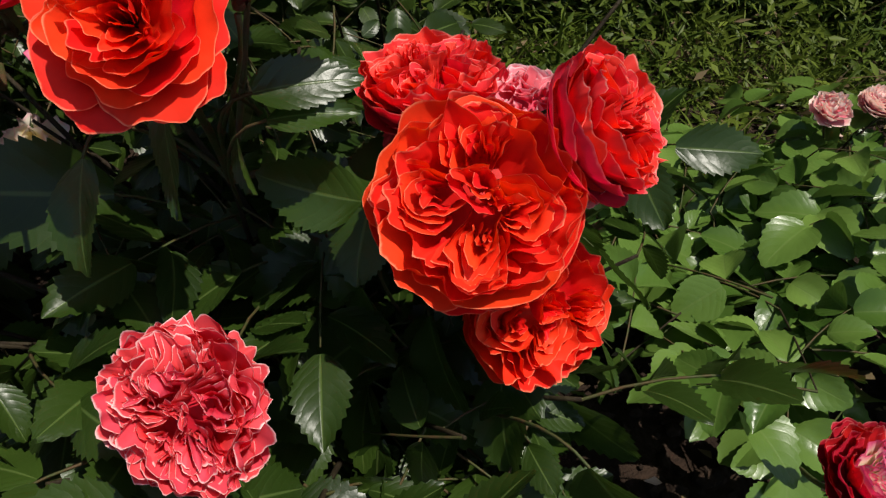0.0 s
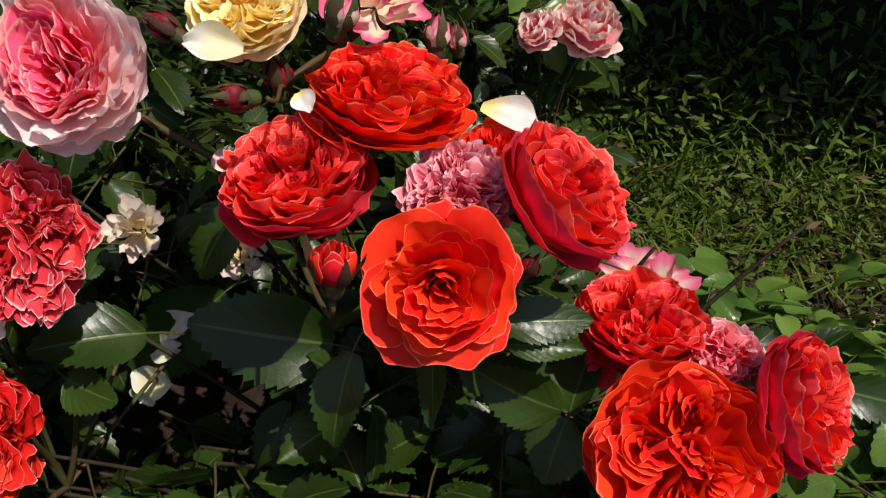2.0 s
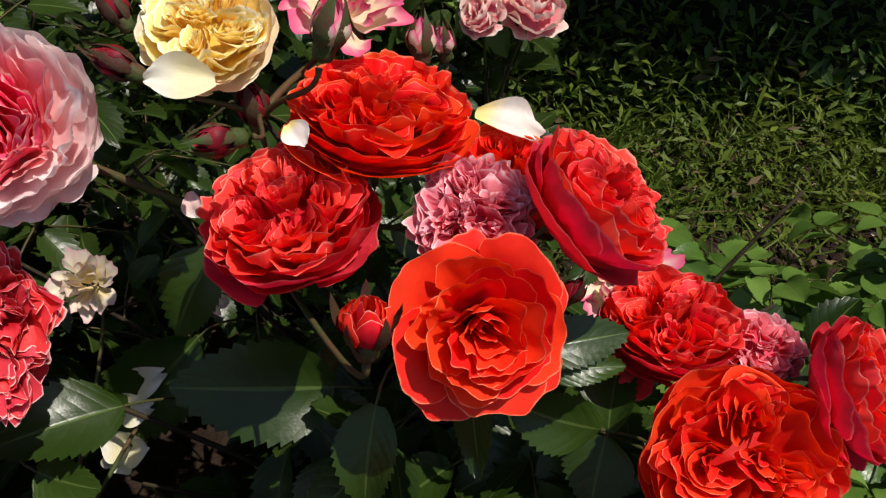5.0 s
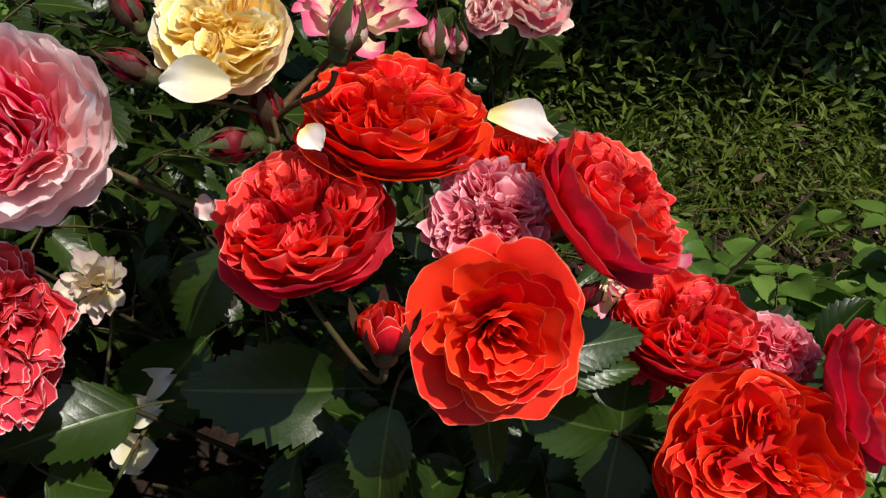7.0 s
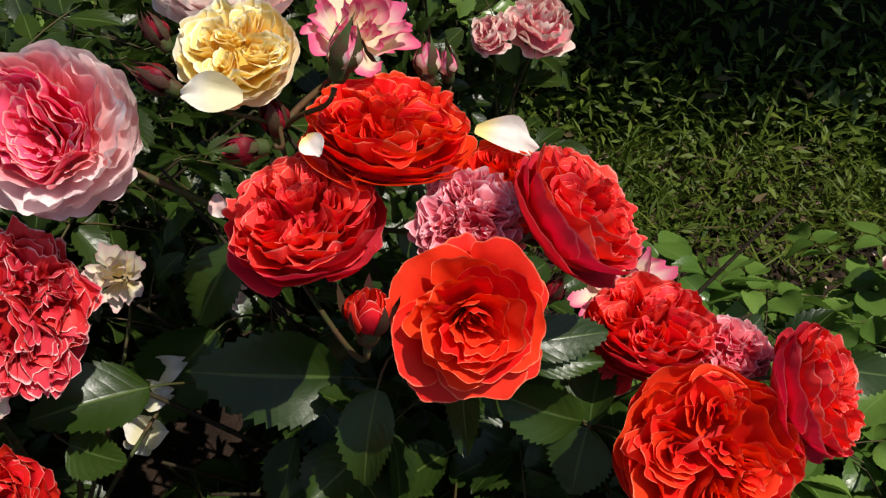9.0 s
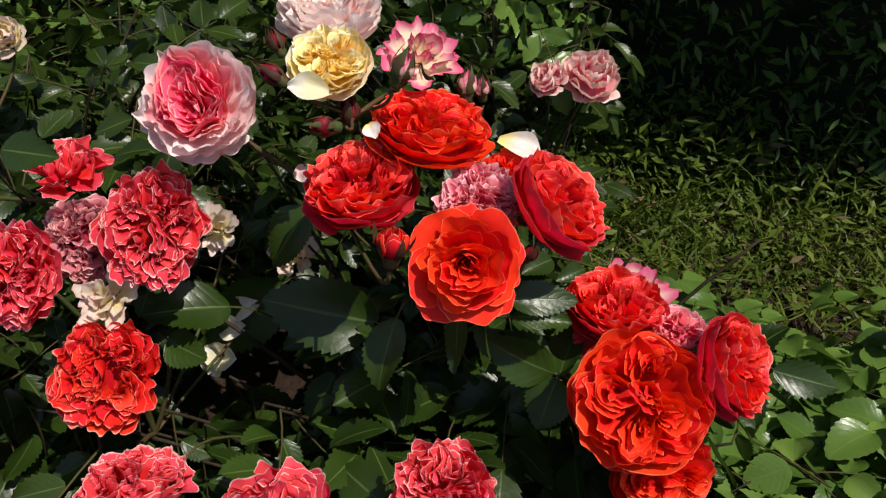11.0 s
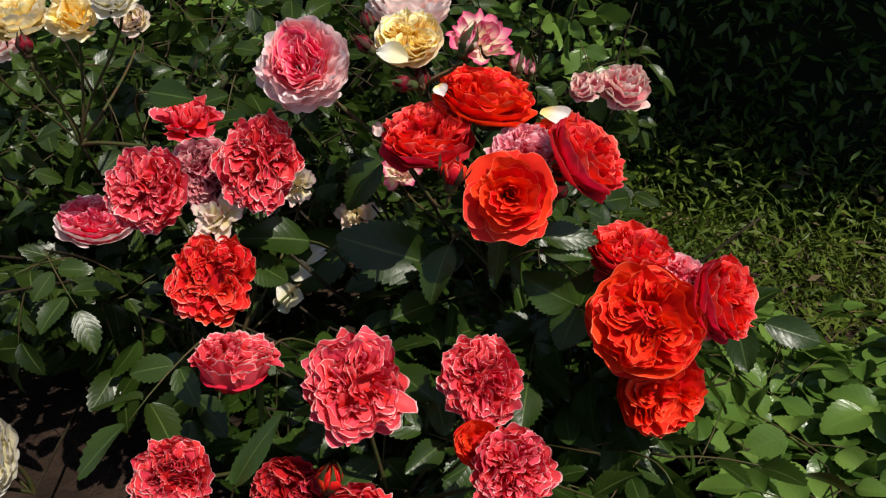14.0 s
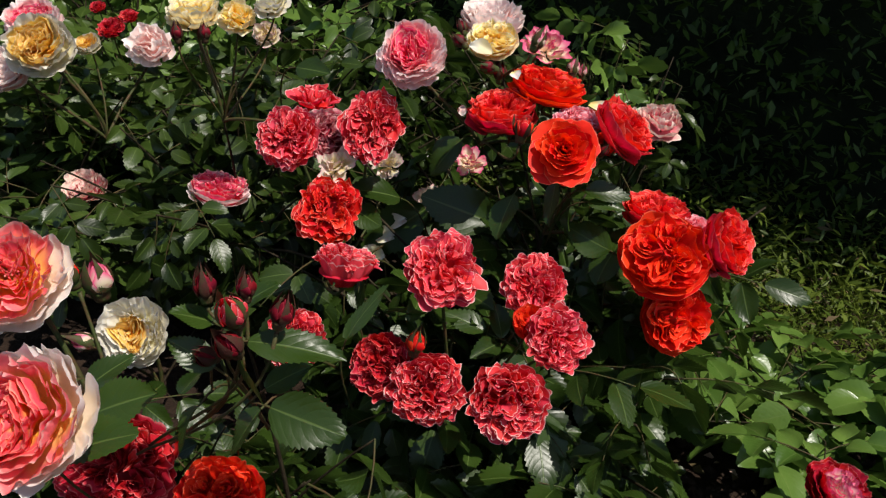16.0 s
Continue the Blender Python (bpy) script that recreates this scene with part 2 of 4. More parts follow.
def bezier(a, b, c, d, n):
    a, b, c, d = map(Vector, (a, b, c, d))
    out = []
    for i in range(n):
        t = i / (n - 1)
        out.append(a * (1 - t) ** 3 + b * 3 * t * (1 - t) ** 2 + c * 3 * t * t * (1 - t) + d * t ** 3)
    return out


def frame_of(axis, spin=0.0):
    """Rotation whose z is the axis."""
    return Vector(axis).normalized().to_track_quat("Z", "Y").to_matrix().to_4x4() @ Matrix.Rotation(spin, 4, "Z")


# ---- petals ----


def ring_petal(rng, R, base, mid, tip, phi, span, ruffle, lip=0.0, notch=0.06, skew=0.1, nu=11, nv=8, blunt=(0.24, 4.5)):
    """A petal that stands round the flower's axis: its profile runs base, mid, tip as (radius, height)."""
    verts, uvs = [], []
    ph, ph2, k1, k2 = rng.uniform(0, 6.3), rng.uniform(0, 6.3), rng.uniform(0.7, 1.4), rng.uniform(1.9, 3.4)
    off = Vector((rng.uniform(0, 50), rng.uniform(0, 50), rng.uniform(0, 50)))
    for j in range(nv):
        v = j / (nv - 1)
        for i in range(nu):
            u = -1 + 2 * i / (nu - 1)
            ve = v * (1 - blunt[0] * abs(u) ** blunt[1] - notch * math.exp(-(u * 4) ** 2) + 0.05 * v * noise.noise(off + Vector((u * 5.5, 9.0, 0))))
            r = base[0] * (1 - ve) ** 2 + 2 * mid[0] * ve * (1 - ve) + tip[0] * ve ** 2
            h = base[1] * (1 - ve) ** 2 + 2 * mid[1] * ve * (1 - ve) + tip[1] * ve ** 2
            w = 0.35 + 0.65 * math.sin(min(1.0, ve * 1.5) * math.pi / 2)
            a = phi + span * u * w
            wave = math.sin(k1 * math.pi * u + ph) * 0.6 + math.sin(k2 * math.pi * u + ph2) * 0.4
            q = off + Vector((u * 1.4, ve * 1.6, 0))
            bend = ruffle * R * ve ** 1.7 * (0.8 * wave + 1.1 * noise.noise(q * 1.7) + 0.8 * noise.noise(q * 3.0))
            curl = max(0.0, ve - 0.62)
            r2 = r * (1 + skew * u) + bend * 0.8 + lip * R * curl
            h2 = h + bend * 0.45 * math.sin(ph + 3 * u) - lip * R * curl * curl * 1.8
            verts.append((max(r2, 0.001) * math.cos(a), max(r2, 0.001) * math.sin(a), h2))
            uvs.append((u, v))
    return verts, grid_faces(nu, nv), uvs


def quarter_petal(rng, R, hub, turn, n, w, span, low, high, ruffle, freq, nu=19, nv=7):
    """A petal folded round the axis of one quarter of a full bloom: hub is the quarter's distance from the flower's axis, turn its
    bearing, n the number of quarters, w the fold's width; low and high are the heights of its foot and rim."""
    verts, uvs = [], []
    off = Vector((rng.uniform(0, 50), rng.uniform(0, 50), rng.uniform(0, 50)))
    lean, twist, half = rng.uniform(0.48, 0.62), rng.uniform(-0.35, 0.35), math.pi / n
    tall = rng.uniform(-0.05, 0.05)
    for j in range(nv):
        v = j / (nv - 1)
        for i in range(nu):
            u = -1 + 2 * i / (nu - 1)
            ve = v * (1 - 0.30 * abs(u) ** 4 + 0.06 * v * noise.noise(off + Vector((u * 4.0, 7.0, 0))))
            a = span * u + twist
            bend = ruffle * ve ** 1.6 * (noise.noise(off + Vector((u * freq, ve * 1.2, 0))) + 0.45 * noise.noise(off + Vector((u * freq * 2.3, ve * 2.0, 4.0))))
            rad = w * (lean + (1 - lean) * ve) + bend + 0.10 * max(0.0, ve - 0.7) ** 1.3
            x, y = hub + 1.35 * rad * math.cos(a), rad * math.sin(a)
            r, th = math.hypot(x, y), math.atan2(y, x)
            th = half * 1.04 * math.tanh(th / half) if abs(th) < 2.2 else th
            z = low + (high + tall - low) * ve - 0.30 * r * r - 0.10 * max(0.0, ve - 0.75) + 0.5 * bend
            verts.append((R * r * math.cos(turn + th), R * r * math.sin(turn + th), R * z))
            uvs.append((u, v))
    return verts, grid_faces(nu, nv), uvs


def sepal_mesh(rng, L, W, drop):
    """A narrow pointed sepal that bends back."""
    verts, uvs = [], []
    nv = 7
    for j in range(nv):
        v = j / (nv - 1)
        w = W * (0.55 + 0.9 * v) * (1 - v) ** 0.8 + 0.0002
        ang = 0.3 + drop * v
        r, h = 0.12 * L + L * v * math.sin(ang), L * v * math.cos(ang) * 0.8
        for i in range(3):
            u = i - 1
            verts.append((r - 0.25 * abs(u) * w, u * w, h))
            uvs.append((u, v))
    return mesh_from("sepal", verts, grid_faces(3, nv), uvs, [SEPAL])


BLOOMS = [(Vector((-0.334, 0.332, 0.246)), Vector((0.1, -0.6, 0.8)).normalized(), 0.030), (Vector((-0.318, 0.348, 0.280)), Vector((0.1, -0.6, 0.8)).normalized(), 0.022)]
WARP = {"quartered": (0.22, 0.13), "goblet": (0.26, 0.12), "cup": (0.34, 0.14), "open": (0.26, 0.07), "spent": (0.5, 0.14), "loose": (0.5, 0.10)}
CRINKLED = ("coral", "crimsonpale", "red2", "dusty", "dustydark", "crimson")
FOOT = {"main": Vector((-0.10, 0.36, 0.0)), "left": Vector((-0.62, 0.50, 0.0)), "front": Vector((-0.33, -0.02, 0.0)), "back": Vector((-0.10, 0.86, 0.0)), "low": Vector((0.28, 0.62, 0.0))}


# forks of the canes from which flower stems spring
NODES = [Vector(p) for p in ((0.035, 0.30, 0.24), (-0.12, 0.31, 0.34), (-0.215, 0.325, 0.42), (-0.345, 0.235, 0.235), (-0.15, 0.16, 0.17), (-0.26, 0.17, 0.16), (-0.197, -0.154, 0.404), (-0.36, -0.08, 0.18), (-0.48, 0.10, 0.12), (-0.55, 0.30, 0.38), (-0.82, 0.38, 0.28), (-0.60, 0.40, 0.16), (-0.95, 0.58, 0.30), (-0.08, 0.80, 0.25), (0.05, 0.50, 0.15), (0.24, 0.30, 0.09), (0.41, 0.70, 0.07), (-0.130, 0.368, 0.455), (-0.197, 0.299, 0.505))]


def node_for(base):
    best = [n for n in NODES if n.z < base.z - (0.004 if n is NODES[-1] else 0.012)] or [Vector((base.x, base.y, 0.0))]
    return min(best, key=lambda n: (n - base).length + (0 if (n - base).length > 0.022 else 0.1))


def stem_under(rng, c, axis, R, thick, root):
    """The flower's stem: from its base down to the fork of a cane, as a part, in the root's own space."""
    base = c - axis * R * 0.78
    f = node_for(base)
    d = (base - f).length
    bend = (axis + Vector((rng.uniform(-0.3, 0.3), rng.uniform(-0.3, 0.3), 0.6))).normalized()
    pts = bezier(f, f.lerp(base, 0.3) + Vector((rng.uniform(-0.12, 0.12), rng.uniform(-0.12, 0.12), 0.10)) * d, base - bend * d * 0.25, base, 14)
    radii = [thick * (1.35 - 0.35 * i / 13) for i in range(14)]
    radii[-1] *= 1.5
    v, fc, uv = tube([p - root.location for p in pts], radii, 7)
    part("stem", mesh_from("stem", v, fc, uv, [STEM]), root)


def receptacle(R, mat):
    """The green hip under the petals."""
    pts = [(0, 0, -0.80 * R), (0, 0, -0.70 * R), (0, 0, -0.55 * R), (0, 0, -0.42 * R)]
    v, f, uv = tube(pts, [0.06 * R, 0.17 * R, 0.20 * R, 0.15 * R], 10)
    return mesh_from("flower_head", v, f, uv, [mat])


def rose(kind, palette, at, R, axis, label, drooping=0, deep=1.0, stretch=None, strays=(), lobed=0.0, crumple=1.0):
    """One rose on its stem: head with every petal, sepals and stem. stretch: a direction and the factor by which the head is longer
    along it; strays: directions and lengths of long loose petals; lobed: how deep four folds cut into its outline."""
    rng = random.Random(int(1e4 * (at[0] + 2 * at[1] + 3 * at[2])) & 0xFFFF)
    c, ax = Vector(at), Vector(axis).normalized()
    foot = node_for(c - ax * R * 0.78)
    root = thing("rose", foot, label, "rose", "roses in the bed")
    turned = frame_of(ax, rng.uniform(0, 6.3))
    head = part("flower_head", receptacle(R, SEPAL), root, "", Matrix.Translation(c - foot) @ turned @ Matrix.Diagonal((1, 1, deep, 1)))
    back = turned.to_3x3().inverted()
    pull = Matrix.Scale(stretch[1], 3, (back @ Vector(stretch[0])).normalized()) if stretch else None
    inner, outer, middle = PETAL[palette], PETAL[OUTER.get(palette, palette)], PETAL[MIDDLE.get(palette, OUTER.get(palette, palette))]
    big = R > 0.022
    nu, nv = ((33, 8) if palette in CRINKLED or kind == "open" else (25, 8)) if big else (13, 6)
    made, crimped = [], palette in CRINKLED
    R *= 0.87 if palette in ("coral", "crimsonpale", "red2") else 0.93
    warp = WARP.get(kind, (0.0, 0.0))
    if palette in CRINKLED:
        warp = (warp[0] * 1.25, warp[1] * 1.9)
    warp = (warp[0] * crumple, warp[1] * crumple)
    off = Vector((rng.uniform(0, 90), rng.uniform(0, 90), rng.uniform(0, 90)))
    lobes, turn0, meander = rng.choice((4, 5, 6)), rng.uniform(0, 6.3), 0.035 if kind in ("quartered", "goblet") else 0.0
    far = Vector((31.7, 11.3, 5.9))

    def folded(p):
        """Shifts a point sideways by a smooth field, so that all petals fold together."""
        x, y, z = p
        q = Vector((x / R, y / R, 0.25 * z / R))
        r2 = q.x * q.x + q.y * q.y
        w = min(1.0, max(0.55, z / R + 0.65)) * max(0.30, 1 - 0.55 * r2)
        a, b = q * 1.9 + off, q * 3.8 + off
        d = q * 8.5 + off
        k, s = 0.45 * warp[1], meander * w * min(1.0, r2 * 6) * (math.sin(lobes * math.atan2(y, x) + turn0 + 4 * math.sqrt(r2)) + 0.6 * math.sin((2 * lobes + 1) * math.atan2(y, x) - 7 * math.sqrt(r2)))
        s += lobed * w * min(1.0, r2 * 3) * math.sin(4 * math.atan2(y, x) + turn0)
        x2 = x * (1 + s) + R * w * (warp[0] * noise.noise(a) + warp[1] * noise.noise(b) + k * noise.noise(d))
        y2 = y * (1 + s) + R * w * (warp[0] * noise.noise(a + far) + warp[1] * noise.noise(b + far) + k * noise.noise(d + far))
        return (x2, y2, z + 0.4 * R * w * (warp[1] * noise.noise(b + far * 2) + k * noise.noise(d + far * 2)))

    def ring(n, base, mid, tip, span, ruffle, lip, mat, turn=0.0, name="petal"):
        for i in range(n):
            phi = turn + 2 * math.pi * (i + rng.uniform(-0.18, 0.18)) / n
            tight = kind in ("quartered", "goblet") and mat is inner
            j = rng.uniform(0.965, 1.03) if tight else rng.uniform(0.86, 1.07) if kind == "open" else rng.uniform(0.86, 1.12) if palette in CRINKLED else rng.uniform(0.95, 1.04)
            v, f, uv = ring_petal(rng, R, (base[0] * R, base[1] * R), (mid[0] * R * j, mid[1] * R), (tip[0] * R * j, tip[1] * R + rng.uniform(-1, 1) * (0.06 if tight else 0.09) * R), phi, span * rng.uniform(0.88, 1.14), ruffle, lip, rng.uniform(0, 0.10), rng.uniform(0.08, 0.16) if kind == "open" else rng.uniform(0.02, 0.10), nu, nv, (0.40, 2.8) if kind in ("open", "loose") else (0.24, 4.5))
            if warp[0]:
                v = [folded(p) for p in v]
            made.append((name, v, f, uv, mat))

    if kind in ("quartered", "goblet"):
        if kind == "goblet":
            ring(6, (0.06, -0.85), (0.76, -0.70), (0.97, 0.06), 0.72, 0.06, 0.12, outer, 0.2)
            ring(7, (0.06, -0.80), (0.70, -0.50), (0.90, 0.16), 0.66, 0.08, 0.14, outer, 0.7)
        else:
            ring(7 if crimped else 5, (0.06, -0.55), (1.00, -0.72), (1.00, -0.26), 0.74 if crimped else 0.98, 0.19 if crimped else 0.06, 0.30, outer, 0.9)
            ring(8 if crimped else 6, (0.06, -0.55), (1.02, -0.60), (0.97, 0.00), 0.64 if crimped else 0.86, 0.20 if crimped else 0.07, 0.30, outer, 0.2)
        # the closed floor from which the inner petals rise
        floor = [(0.86 * R * i / 8 * math.cos(k * math.pi / 10), 0.86 * R * i / 8 * math.sin(k * math.pi / 10), (-0.24 - 0.30 * (0.86 * i / 8) ** 2) * R) for i in range(9) for k in range(21)]
        made.append(("heart", [folded(p) for p in floor], grid_faces(21, 9), [(k / 10 - 1, 0.4) for i in range(9) for k in range(21)], inner))
        if kind == "quartered":
            ring(8, (0.06, -0.46), (0.96, -0.42), (0.88, 0.14), 0.60, 0.15, 0.26, inner, 0.4)
        ring(6, (0.06, -0.40), (0.78, -0.28), (0.74, 0.22), 0.66, 0.13, 0.22, inner, 0.1)
        # nested folds, quarter by quarter
        count = rng.choice((4, 5)) if big else 3
        for q in range(count):
            at_turn = 2 * math.pi * (q + rng.uniform(-0.12, 0.12)) / count + turn0
            hub = rng.uniform(0.28, 0.44)
            folds = rng.choice((6, 7)) if big else 4
            for k in range(folds):
                w = (0.06 + (0.50 if crimped else 0.40) * (k + rng.uniform(-0.2, 0.2)) / (folds - 1))
                v, f, uv = quarter_petal(rng, R, hub, at_turn, count, max(w, 0.03), rng.uniform(1.5, 2.3), -0.12, rng.uniform(0.25, 0.31), 0.21 if crimped else 0.10, 3.4 if crimped else 2.6, (29 if crimped else 21) if big else 11, nv)
                made.append(("petal", [folded(p) for p in v], f, uv, inner))
        for i, r in enumerate((0.16, 0.10, 0.05)):
            ring(3, (0.6 * r, -0.12), (r * 1.05, 0.08), (r, 0.31), 1.1, 0.04, 0.12, inner, i * 0.9)
    elif kind == "open":
        ring(5, (0.06, -0.50), (0.92, -0.46), (1.04, -0.30), 0.78, 0.055, 0.40, outer, 0.2)
        ring(5, (0.06, -0.50), (0.90, -0.42), (0.96, -0.12), 0.80, 0.055, 0.42, outer, 0.85)
        ring(5, (0.06, -0.50), (0.82, -0.36), (0.80, 0.10), 0.78, 0.06, 0.34, inner, 0.3)
        ring(4, (0.05, -0.50), (0.68, -0.26), (0.65, 0.28), 0.90, 0.06, 0.26, inner, 0.9)
        ring(4, (0.05, -0.50), (0.54, -0.24), (0.52, 0.32), 0.92, 0.06, 0.26, inner, 0.1)
        ring(4, (0.04, -0.50), (0.43, -0.20), (0.40, 0.38), 0.94, 0.06, 0.20, inner, 0.6)
        ring(3, (0.04, -0.50), (0.34, -0.18), (0.30, 0.38), 1.15, 0.05, 0.16, inner, 0.2)
        ring(3, (0.04, -0.50), (0.25, -0.18), (0.20, 0.32), 1.2, 0.05, 0.10, inner, 0.7)
        ring(3, (0.03, -0.50), (0.16, -0.22), (0.13, 0.15), 1.2, 0.04, 0.04, inner, 0.4)
        ring(2, (0.02, -0.48), (0.08, -0.20), (0.05, 0.09), 1.7, 0.03, 0.0, inner, 0.1)
    elif kind == "cup":
        ring(7, (0.06, -0.46), (1.02, -0.60), (0.96, 0.00), 0.62, 0.07, 0.36, outer, 0.1)
        ring(8, (0.06, -0.42), (1.00, -0.40), (0.90, 0.24), 0.56, 0.07, 0.30, outer, 0.6)
        ring(9, (0.06, -0.28), (0.90, -0.22), (0.86, 0.42), 0.50, 0.08, 0.22, middle if palette == "sunset" else outer, 0.2)
        ring(9, (0.06, -0.24), (0.74, -0.10), (0.70, 0.46), 0.50, 0.06, 0.18, middle, 0.9)
        ring(8, (0.06, -0.20), (0.58, -0.02), (0.55, 0.46), 0.58, 0.05, 0.14, middle if palette == "white" else inner, 0.4)
        for i, r in enumerate((0.46, 0.38, 0.30, 0.22, 0.14, 0.07) if big else (0.42, 0.28, 0.12)):
            h = 0.36 + 0.16 * r
            ring(6 if r > 0.25 else 4, (0.3 * r, h - 0.5), (r * 1.1, h - 0.25), (r, h), 0.7 if r > 0.25 else 1.0, 0.07, 0.14, inner, i * 0.9)
    elif kind == "loose":
        ring(5, (0.06, -0.30), (0.80, -0.30), (1.10, 0.10), 0.56, 0.20, 0.20, outer, 0.3)
        ring(4, (0.06, -0.28), (0.70, -0.10), (0.85, 0.35), 0.60, 0.20, 0.14, outer, 0.9)
        ring(4, (0.06, -0.24), (0.50, 0.05), (0.45, 0.45), 0.70, 0.16, 0.05, inner, 0.4)
        ring(3, (0.05, -0.20), (0.28, 0.05), (0.18, 0.42), 0.90, 0.12, 0.0, inner, 0.1)
    else:  # spent: few loose, crumpled, drooping petals
        ring(4, (0.06, -0.40), (0.85, -0.60), (0.95, -0.20), 0.85, 0.12, 0.30, outer, 0.3)
        ring(5, (0.06, -0.36), (0.95, -0.40), (0.82, 0.18), 0.80, 0.13, 0.20, outer, 0.9)
        ring(5, (0.06, -0.30), (0.82, -0.14), (0.62, 0.34), 0.80, 0.13, 0.14, inner, 0.5)
        ring(5, (0.05, -0.22), (0.60, 0.02), (0.38, 0.42), 0.80, 0.12, 0.10, inner, 0.1)
        ring(4, (0.04, -0.20), (0.36, 0.05), (0.20, 0.40), 0.90, 0.10, 0.0, inner, 0.7)
    for i in range(drooping):
        ring(1, (0.06, -0.48), (0.95, -0.75), (0.85, -0.95 - 0.2 * i), 0.50, 0.14, 0.20, outer, rng.uniform(0, 6.3))
    for way, length in strays:
        d = back @ Vector(way)
        v, f, uv = ring_petal(rng, R, (0.20 * R, -0.20 * R), (0.85 * R, 0.10 * R), (length * R, 0.05 * R), math.atan2(d.y, d.x), 0.34, 0.16, 0.5, 0.0, 0.05, 15, 9, (0.55, 1.4))
        made.append(("petal", v, f, uv, outer))
    for name, v, f, uv, mat in made:
        if pull:
            v = [pull @ Vector(p) for p in v]
        part(name, mesh_from("petal", v, f, uv, [mat]), head)
    for i in range(5):
        part("sepal", sepal_mesh(rng, R * 0.75, R * 0.11, rng.uniform(1.7, 2.5)), head, "", Matrix.Translation((0, 0, -0.48 * R)) @ Matrix.Rotation(i * 1.2566 + rng.uniform(-0.2, 0.2), 4, "Z"))
    stem_under(rng, c, ax, R, min(0.0019, max(0.0012, R * 0.055)), root)
    BLOOMS.append((c, ax, R))
    return root


def bud(kind, palette, at, R, axis, label):
    """A rose bud: wrapped petals, swollen green hip, pointed sepals, stem."""
    rng = random.Random(int(1e4 * (at[0] + 2 * at[1] + 3 * at[2])) & 0xFFFF)
    c, ax = Vector(at), Vector(axis).normalized()
    foot = node_for(c - ax * R * 1.7)
    if palette == "wine":
        R *= 0.95
    root = thing("rose_bud", foot, label, "rose bud", "rose buds in the bed")
    pts = [(0, 0, z * R) for z in (-1.45, -1.32, -1.08, -0.82, -0.6)]
    v, f, uv = tube(pts, [0.16 * R, 0.42 * R, 0.50 * R, 0.52 * R, 0.6 * R], 10)
    head = part("flower_head", mesh_from("flower_head", v, f, uv, [SEPAL]), root, "", Matrix.Translation(c - foot) @ frame_of(ax, rng.uniform(0, 6.3)))
    mat = PETAL[palette]
    opened = 1.12 if kind == "openbud" else 1.0
    for n, r0, r1, h, span in ((3, 0.55, 0.10, 1.30, 1.2), (4, 0.72, 0.26, 1.15, 1.0), (5, 0.98, 0.42 * opened, 0.95, 0.85)):
        for i in range(n):
            v, f, uv = ring_petal(rng, R, (0.35 * R, -0.75 * R), (r0 * R * 1.3, 0.1 * R), (r1 * R * opened, h * R), 2 * math.pi * i / n + r0 * 5, span, 0.13 if kind == "openbud" else 0.05, 0.35 if kind == "openbud" else 0.0, 0.0, 0.1, 11, 8, (0.5, 1.7))
            part("petal", mesh_from("petal", v, f, uv, [mat]), head)
    for i in range(5):
        if kind == "openbud":
            v, f, uv = ring_petal(rng, R, (0.40 * R, -0.85 * R), (rng.uniform(1.15, 1.4) * R, -0.1 * R), (rng.uniform(0.95, 1.35) * R, rng.uniform(0.7, 1.5) * R), i * 1.2566 + 0.3, rng.uniform(0.42, 0.55), 0.04, 0.1, 0.0, 0.1, 9, 9, (0.9, 1.2))
            part("sepal", mesh_from("sepal", v, f, uv, [SEPAL_RED]), head, "reddish curled sepal")
        else:
            reach = rng.uniform(1.5, 2.3)
            v, f, uv = ring_petal(rng, R, (0.45 * R, -0.85 * R), (rng.uniform(1.25, 1.5) * R, 0.0), (rng.uniform(0.04, 0.35) * R, reach * R), i * 1.2566, rng.uniform(0.58, 0.76), 0.03, 0.0, 0.0, 0.0, 9, 9, (0.75, 1.3))
            part("sepal", mesh_from("sepal", v, f, uv, [SEPAL_RED if palette == "wine" else SEPAL]), head)
    stem_under(rng, c - ax * R * 0.95, ax, R, min(0.0014, max(0.0009, R * 0.12)), root)
    return root


# ---- leaves ----


def leaflet(L, W, rng, rounder=1.0, teeth=0.87, stations=15):
    """A toothed leaflet along +y with a folded midrib, in its own space."""
    verts, uvs = [], []
    fold, droop, twist = rng.uniform(0.28, 0.55) if rounder < 0.95 else rng.uniform(0.12, 0.36), rng.uniform(0.08, 0.30), rng.uniform(-0.25, 0.25)
    ph = rng.uniform(0, 6.3)
    for j in range(stations):
        v = j / (stations - 1)
        w = W / 2 * math.sin(math.pi * min(1.0, max(0.0, v * 0.97 + 0.015)) ** (0.80 * rounder)) ** 0.75
        for u in (-1, -0.52, 0, 0.52, 1):
            uu = u
            if abs(u) == 1 and j % 2:
                uu = u * teeth
            x = uu * w
            y = L * v + (0.035 * L if abs(u) == 1 and not j % 2 and 0 < j < stations - 1 else 0)
            z = abs(x) * fold - droop * L * v * v + 0.05 * L * math.sin(5 * v + ph) * abs(u) ** 2 + x * twist * v
            verts.append((x, y, z))
            uvs.append((u, v))
    return verts, grid_faces(5, stations), uvs


